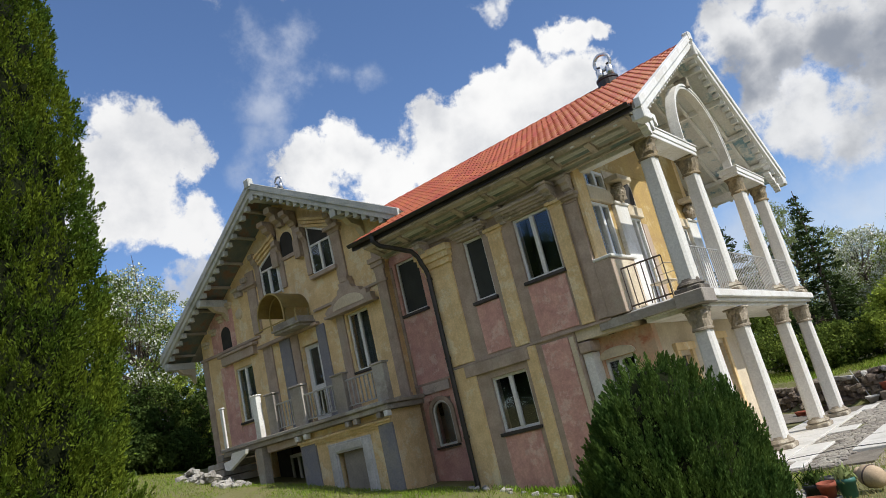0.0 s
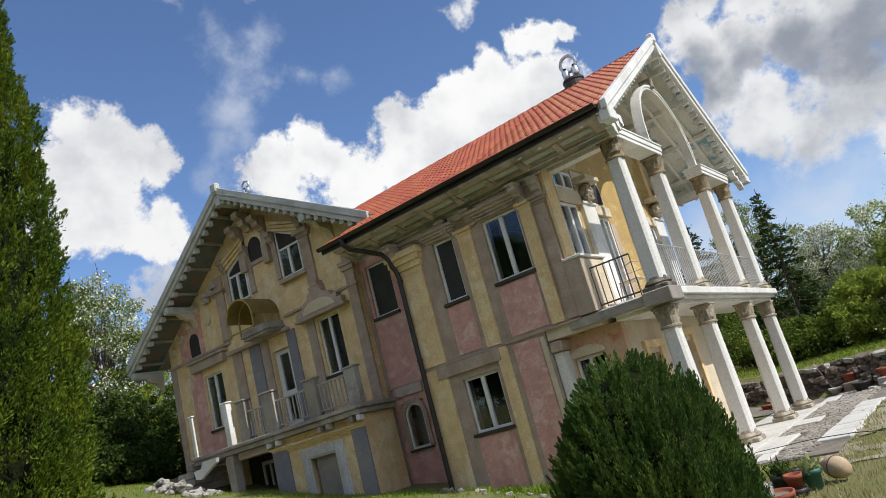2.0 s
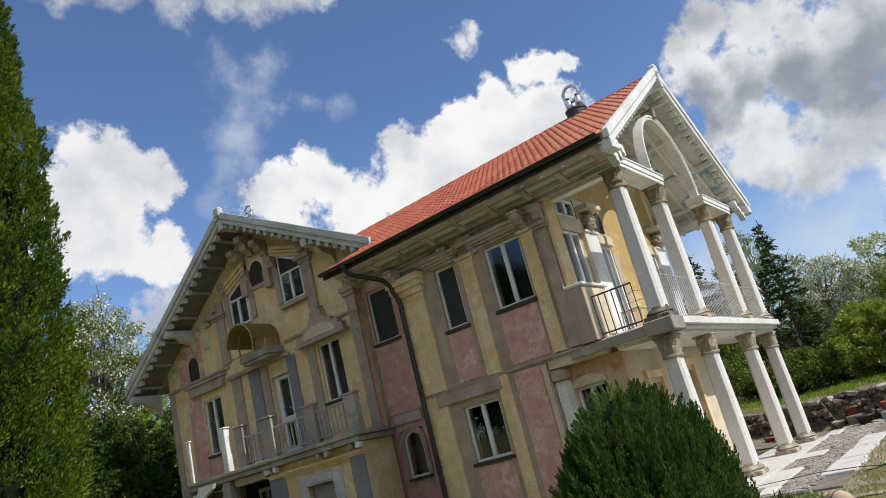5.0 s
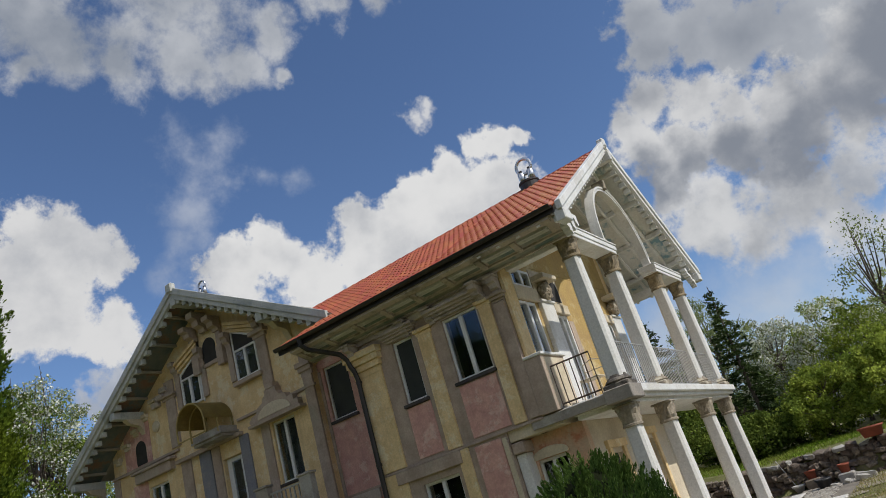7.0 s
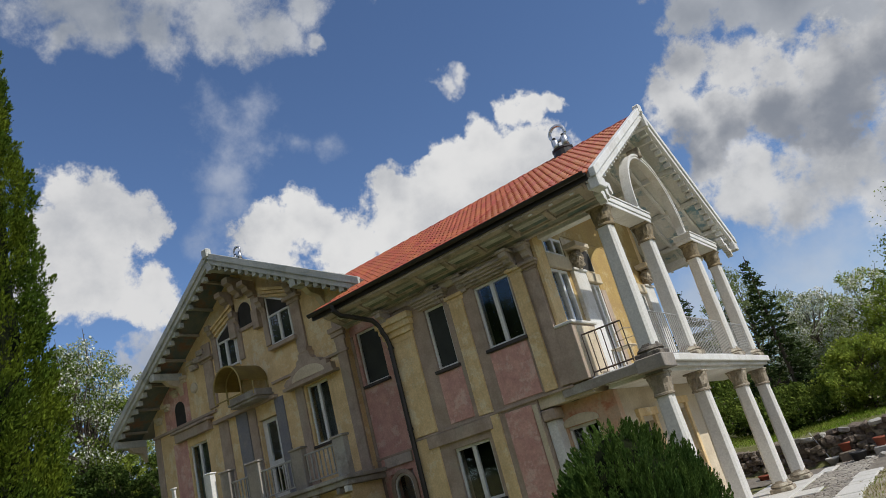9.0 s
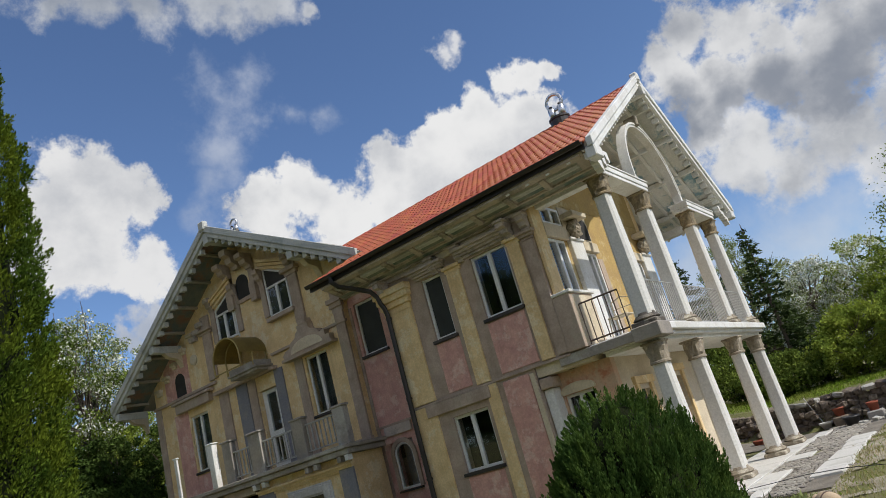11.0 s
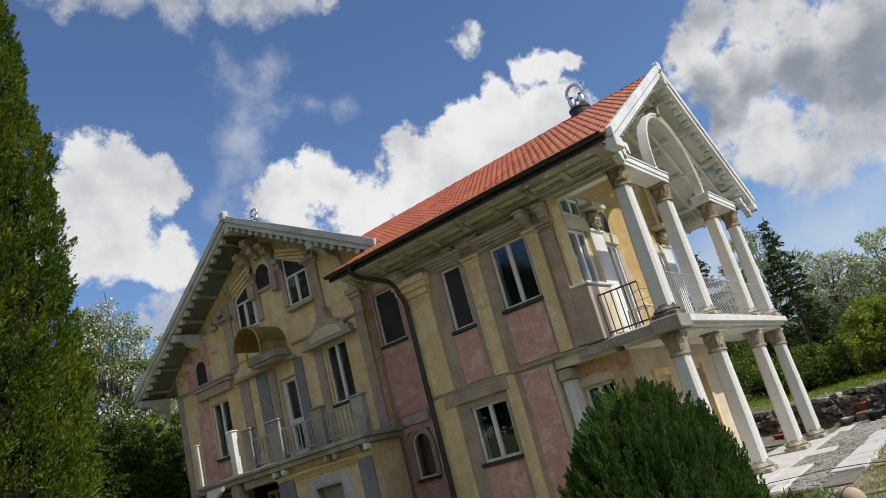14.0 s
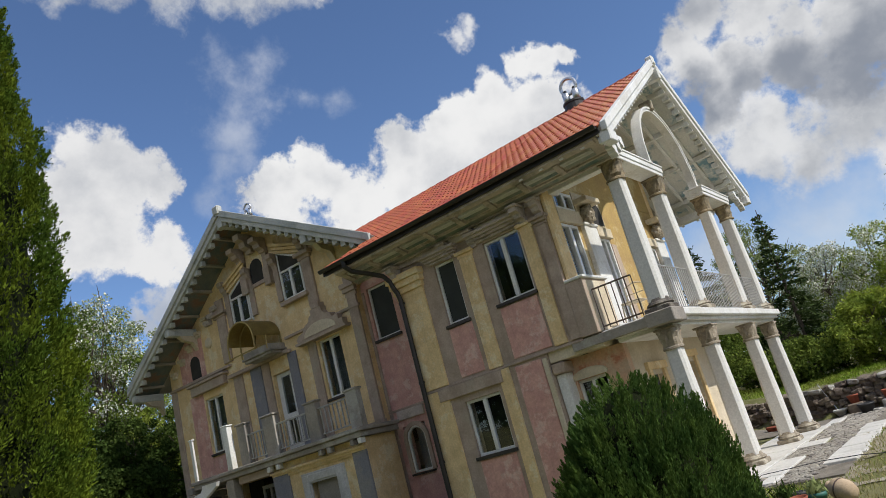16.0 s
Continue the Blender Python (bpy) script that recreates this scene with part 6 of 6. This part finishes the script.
# ---- stones ----
def stone_meshes(count, seed, mat, flat=0.75, rough=0.16):
    out = []
    rng = random.Random(seed)
    for k in range(count):
        bm = bmesh.new()
        bmesh.ops.create_cube(bm, size=1.0)
        bmesh.ops.bevel(bm, geom=bm.edges[:], offset=0.2, segments=1, affect="EDGES")
        off = Vector((rng.uniform(0, 50), rng.uniform(0, 50), 0))
        for v in bm.verts:
            v.co *= 1 + rough * noise.noise(v.co * 2.3 + off) * 2
            v.co.z *= flat
        me = bpy.data.meshes.new("stone")
        bm.to_mesh(me)
        bm.free()
        me.materials.append(mat)
        for p in me.polygons:
            p.use_smooth = False
        out.append(me)
    return out


def drystone_wall():
    wall = thing("drystone_wall", "low dry-stone wall of rough brown fieldstones", "wall", (0, 0, 0))
    part("fill", prism([(10.98, -0.05), (11.5, -0.05), (11.5, 0.76), (11.02, 0.76)], -4, 9.5, "x"), SOIL, wall).matrix_basis = Matrix.Translation((0, 0.1, 0)) @ Matrix.Rotation(-0.197, 4, Vector((0, 0, 1)))
    rng = random.Random(12)
    meshes = stone_meshes(12, 5, ROCK, 0.9, 0.2)
    caps = stone_meshes(5, 6, PALEROCK, 0.7, 0.2)
    for row in range(6):
        s = -3.5 + rng.uniform(0, 0.3)
        z = 0.06 + row * 0.145
        while s < 7.0:
            w = rng.uniform(0.11, 0.36) * (1.15 if row == 5 else 1.0)
            o = new("stone", rng.choice(caps if row == 5 and rng.random() < 0.5 else meshes))
            o.parent = wall
            yy = 10.75 - 0.2 * (s - 0.5) + 0.03 * row + rng.uniform(-0.11, 0.09)
            o.matrix_basis = pose(s + w / 2, yy, z + rng.uniform(-0.03, 0.03), rng.uniform(-14, 14), rng.uniform(-16, 16), -11 + rng.uniform(-25, 25)) @ Matrix.Diagonal((w, rng.uniform(0.22, 0.34), rng.uniform(0.15, 0.23), 1))
            s += w * 0.97
    return wall


drystone_wall()

# ---- terrace ----
terrace = thing("terrace", "terrace of white slabs and worn cobbles beside the portico", "paving", (0, 0, 0), kind="structure")
part("bed", boxes((1.42, 4.35, -0.55, 10.55, -0.06, 0.012)), SOIL, terrace, "bed of grit between the stones")
rng = random.Random(33)
y = 0.02
while y < 8.0:
    part("slab", bevelled(boxes((1.45, 2.76, y, y + 0.98, 0.0, 0.05 + rng.uniform(0, 0.006))), 0.008), MARBLE, terrace)
    y += 1.0
for x0, x1, y0, y1 in ((2.79, 3.25, 0.5, 2.4), (2.79, 3.3, 3.9, 4.75), (3.05, 3.3, -0.3, 0.42), (2.6, 2.95, 8.1, 9.3)):
    part("slab", bevelled(boxes((x0, x1, y0, y1, 0.0, 0.045)), 0.01), MARBLE, terrace)
y = 0.6
while y < 5.6:
    w = rng.uniform(0.45, 0.75)
    part("slab", bevelled(boxes((3.85 + rng.uniform(-0.04, 0.04), 4.36 + rng.uniform(-0.05, 0.08), y, y + w - 0.04, 0.0, 0.05 + rng.uniform(0, 0.012))), 0.012), MARBLE, terrace)
    y += w
cob = stone_meshes(7, 9, COBBLE, 0.6, 0.1)
cob_rest = stone_meshes(1, 10, COBBLES, 0.6, 0.1)[0]
rest_v, rest_f, made = [], [], 0
y = -0.45
while y < 10.4:
    x = 2.78 + rng.uniform(0, 0.08)
    while x < 3.84:
        w = rng.uniform(0.10, 0.17)
        covered = any(x0 - 0.04 < x < x1 + 0.02 and y0 - 0.05 < y < y1 + 0.03 for x0, x1, y0, y1 in ((2.79, 3.25, 0.5, 2.4), (2.79, 3.3, 3.9, 4.75), (3.05, 3.3, -0.3, 0.42), (2.6, 2.95, 8.1, 9.3)))
        if not covered:
            m = pose(x + w / 2, y + rng.uniform(-0.015, 0.015), 0.012 + rng.uniform(-0.006, 0.008), rng.uniform(-5, 5), rng.uniform(-5, 5), rng.uniform(-15, 15)) @ Matrix.Diagonal((w * 0.95, 0.125, 0.09, 1))
            if made < 290 and y < 5.2:
                o = new("cobble", rng.choice(cob))
                o.parent = terrace
                o.matrix_basis = m
                made += 1
            else:
                k = len(rest_v)
                rest_v.extend([m @ q.co for q in cob_rest.vertices])
                rest_f.extend([[k + i for i in p.vertices] for p in cob_rest.polygons])
        x += w
    y += 0.135
me = bpy.data.meshes.new("cobbles")
me.from_pydata(rest_v, [], rest_f)
me.materials.append(COBBLES)
o = tagged(new("cobbles", me), kind="stuff")
o.parent = terrace


def dirt_patch():
    """Trodden dry earth beside the paving, with a ragged edge."""
    bm = bmesh.new()
    grid = {}
    for i in range(44):
        for j in range(96):
            x, y = 4.0 + i * 0.12, -1.6 + j * 0.12
            if noise.noise(Vector((x * 0.7, y * 0.5, 2.0))) + 0.5 * noise.noise(Vector((x * 2.3, y * 2.3, 5.0))) < 0.28 - 0.03 * max(0.0, x - 6.5):
                grid[i, j] = bm.verts.new((x, y, rise(x, y) + 0.014 + 0.02 * noise.noise(Vector((x * 3, y * 3, 0)))))
    for (i, j), v in grid.items():
        q = [grid.get(k) for k in ((i, j), (i + 1, j), (i + 1, j + 1), (i, j + 1))]
        if all(q):
            bm.faces.new(q)
    ob = part("dirt_patch", bm, DIRT)
    smooth(tagged(ob, "patch of dry trodden earth beside the paving", "ground", kind="structure"))


dirt_patch()


def yard_gravel():
    """Grey trodden gravel between the portico and the stone wall."""
    bm = bmesh.new()
    grid = {}
    for i in range(34):
        for j in range(26):
            x, y = -2.6 + i * 0.12, 8.06 + j * 0.1
            if y < 10.62 - 0.2 * (x - 0.5) + 0.08 * noise.noise(Vector((x * 3, 1, 0))):
                grid[i, j] = bm.verts.new((x, y, rise(x, y) + 0.02 + 0.015 * noise.noise(Vector((x * 5, y * 5, 0)))))
    for i, j in list(grid):
        q = [grid.get(k) for k in ((i, j), (i + 1, j), (i + 1, j + 1), (i, j + 1))]
        if all(q):
            bm.faces.new(q)
    smooth(tagged(part("gravel_patch", bm, SOIL), "grey trodden gravel behind the columns", "ground", kind="structure"))


yard_gravel()
hose = thing("garden_cable", "thin dark cable lying across the paving and grass", "cable", (0, 0, 0))
part("cable", tube([(2.9, 0.55, 0.075), (3.3, 0.62, 0.08), (3.8, 0.85, 0.075), (4.4, 0.7, 0.07), (5.2, 0.2, 0.045), (6.2, 0.1, 0.045), (7.6, 0.4, 0.04)], 0.007, 6), BLACKPOT, hose)

# ---- pots and loose things ----
def pot(name, label, at, r, h, mat, tilt=0.0, plant=None, seed=1, flare=0.78, rim=0.05):
    p = thing(name, label, "flower pot", at, "garden pots")
    p.rotation_euler = (radians(tilt), radians(tilt * 0.4), 0)
    b = part("bowl", lathe([(r * flare, 0), (r * 0.97, h - rim), (r * 1.06, h - rim), (r * 1.08, h), (r * 0.95, h), (r * 0.92, h - 0.04), (r * 0.7, h - 0.05)], 22), mat, p)
    smooth(b)
    part("soil", lathe([(r * 0.93, h - 0.06), (r * 0.9, h - 0.035)], 18), SOIL, p, "dry soil")
    if plant:
        q = np.random.default_rng(seed)
        n = 160
        c = q.normal(scale=r * 0.55, size=(n, 3)) * np.array([1, 1, 0.5]) + np.array([0, 0, h + r * 0.5])
        leaf_mesh("plant", c, q.normal(size=(n, 3)) * 0.5 + np.array([0, 0, 1]), 0.10 * (0.5 + q.random(n)), 0.25, plant, p, seed=seed, label="thin green shoots")
    return p


pot("flower_pot", "terracotta-coloured flower pot standing on an upturned grey pot", (4.36, -3.34, 0.08), 0.095, 0.16, TERRACOTTA, 3)
pot("flower_pot", "upturned blue-grey pot under a red one", (4.36, -3.34, 0.0), 0.11, 0.08, BLACKPOT, 0, None, 1, 1.0)
pot("flower_pot", "dark green pot with thin shoots beside the paving", (4.50, -3.06, 0.0), 0.10, 0.21, GREENPOT, -2, PALELEAF, 5)
pot("flower_pot", "black plastic pot beside the conifer shrub", (4.14, -3.0, 0.0), 0.12, 0.2, BLACKPOT, 2, DARKLEAF, 6)
pot("flower_pot", "black plastic pot beside the conifer shrub", (4.22, -2.7, 0.0), 0.13, 0.2, BLACKPOT, -3)
pot("shallow_bowl", "terracotta bowl filled with pale pebbles", (4.22, -3.62, 0.0), 0.17, 0.12, TERRACOTTA, 4)
jar = thing("clay_jar", "big pale clay jar lying on the grass", "jar", (4.70, -2.72, 0.14))
jb = part("body", lathe([(0.05, -0.36), (0.16, -0.32), (0.24, -0.16), (0.26, 0.02), (0.22, 0.2), (0.13, 0.3), (0.11, 0.36), (0.14, 0.39), (0.1, 0.39)], 22), CLAYJAR, jar)
smooth(jb)
jar.scale = (0.5, 0.5, 0.5)
jar.rotation_euler = (radians(78), radians(-10), radians(235))
part("band", lathe([(0.264, -0.01), (0.267, 0.01), (0.264, 0.03)], 22), IRON, jar, "dark cord round the belly")
bowl = pot("stone_bowl", "pale stone bowl standing before the stone wall", (2.72, 10.05, 0.03), 0.17, 0.18, MARBLE, 0, None, 2, 0.55)
pot("flower_pot", "terracotta pot on the ledge of the wall", (3.15, 10.0, 0.28), 0.14, 0.22, TERRACOTTA, -3)
pot("flower_pot", "dark tub standing before the stone wall", (3.47, 9.35, 0.02), 0.2, 0.24, BLACKPOT, 2)
pot("flower_pot", "terracotta pot beside pale stones", (4.05, 9.5, 0.25), 0.14, 0.22, TERRACOTTA, 2)
pot("flower_pot", "wide terracotta trough on the wall", (5.0, 9.95, 0.88), 0.3, 0.26, TERRACOTTA, 0)
pot("flower_pot", "small terracotta pot beside the far column", (1.3, 9.4, 0.02), 0.14, 0.2, TERRACOTTA, 0)
pot("flower_pot", "small terracotta pot beside the far column", (0.95, 9.6, 0.02), 0.14, 0.18, TERRACOTTA, 0)
stand = thing("wall_stone_block", "stone block under a terracotta pot", "stone", (3.15, 10.0, 0.0))
part("block", bevelled(boxes((-0.2, 0.2, -0.18, 0.18, 0.0, 0.28)), 0.03), ROCK, stand)
stand = thing("wall_stone_block", "stone block under a terracotta pot", "stone", (4.05, 9.5, 0.0))
part("block", bevelled(boxes((-0.2, 0.2, -0.18, 0.18, 0.0, 0.25)), 0.03), PALEROCK, stand)
hose = thing("garden_stake", "thin pale stake leaning on the stone wall", "stake", (2.6, 10.3, 0.0))
part("rod", tube([(0.1, -0.1, 0.02), (-0.25, 0.12, 0.95)], 0.014, 6), GALV, hose)

pale = stone_meshes(6, 77, PALEROCK, 0.8, 0.2)
rng = random.Random(5)


def loose_stone(x, y, s, label, group, lift=0.0):
    o = new("rubble_stone", rng.choice(pale))
    o.matrix_basis = pose(x, y, rise(x, y) + s * 0.25 + lift, rng.uniform(-25, 25), rng.uniform(-25, 25), rng.uniform(0, 180)) @ Matrix.Diagonal((s * rng.uniform(0.9, 1.5), s, s * 0.9, 1))
    tagged(o, label, "stone", group)
    return o


for i in range(46):
    u = rng.random()
    loose_stone(-12.6 + 2.5 * u, -0.9 + rng.uniform(-0.45, 0.45), rng.uniform(0.08, 0.20), "pale rubble stone heaped beside the steps", "rubble heap")
for i in range(22):
    loose_stone(rng.uniform(-3.0, 0.8), rng.uniform(-0.7, -0.25), rng.uniform(0.05, 0.12), "small pale stone along the wall's foot", "stones along the wall")
for i in range(16):
    loose_stone(rng.uniform(3.5, 4.3), rng.uniform(-3.4, -2.0), rng.uniform(0.07, 0.16), "pale stone among the flower pots", "stones among the pots")
loose_stone(3.98, -3.6, 0.34, "large pale boulder beside the conifer shrub", "")
for i in range(12):
    loose_stone(rng.uniform(3.7, 4.6), rng.uniform(9.0, 9.6), rng.uniform(0.12, 0.28), "pale stone heaped before the wall", "stones before the wall")

for i in range(20):
    loose_stone(-11.75 + rng.uniform(-0.7, 0.7), -0.9 + rng.uniform(-0.22, 0.22), rng.uniform(0.1, 0.2), "pale rubble stone heaped beside the steps", "rubble heap", 0.1 + 0.1 * (i % 2))

steps = thing("garden_steps", "broken concrete steps up to the long balcony", "steps", (0, 0, 0))
for i in range(4):
    part("step", bevelled(boxes((-13.5 + 0.55 * i, -11.62, -0.35, 0.75, 1.95 + 0.2 * i, 2.13 + 0.2 * i)), 0.015), CONCRETE, steps)
part("cheek", prism([(-11.3, 2.28), (-11.1, 2.24), (-10.3, 2.57), (-10.25, 2.68), (-10.9, 2.68), (-11.0, 2.52), (-11.35, 2.48)], -0.5, -0.4), WHITEP, steps, "pale broken side wall")
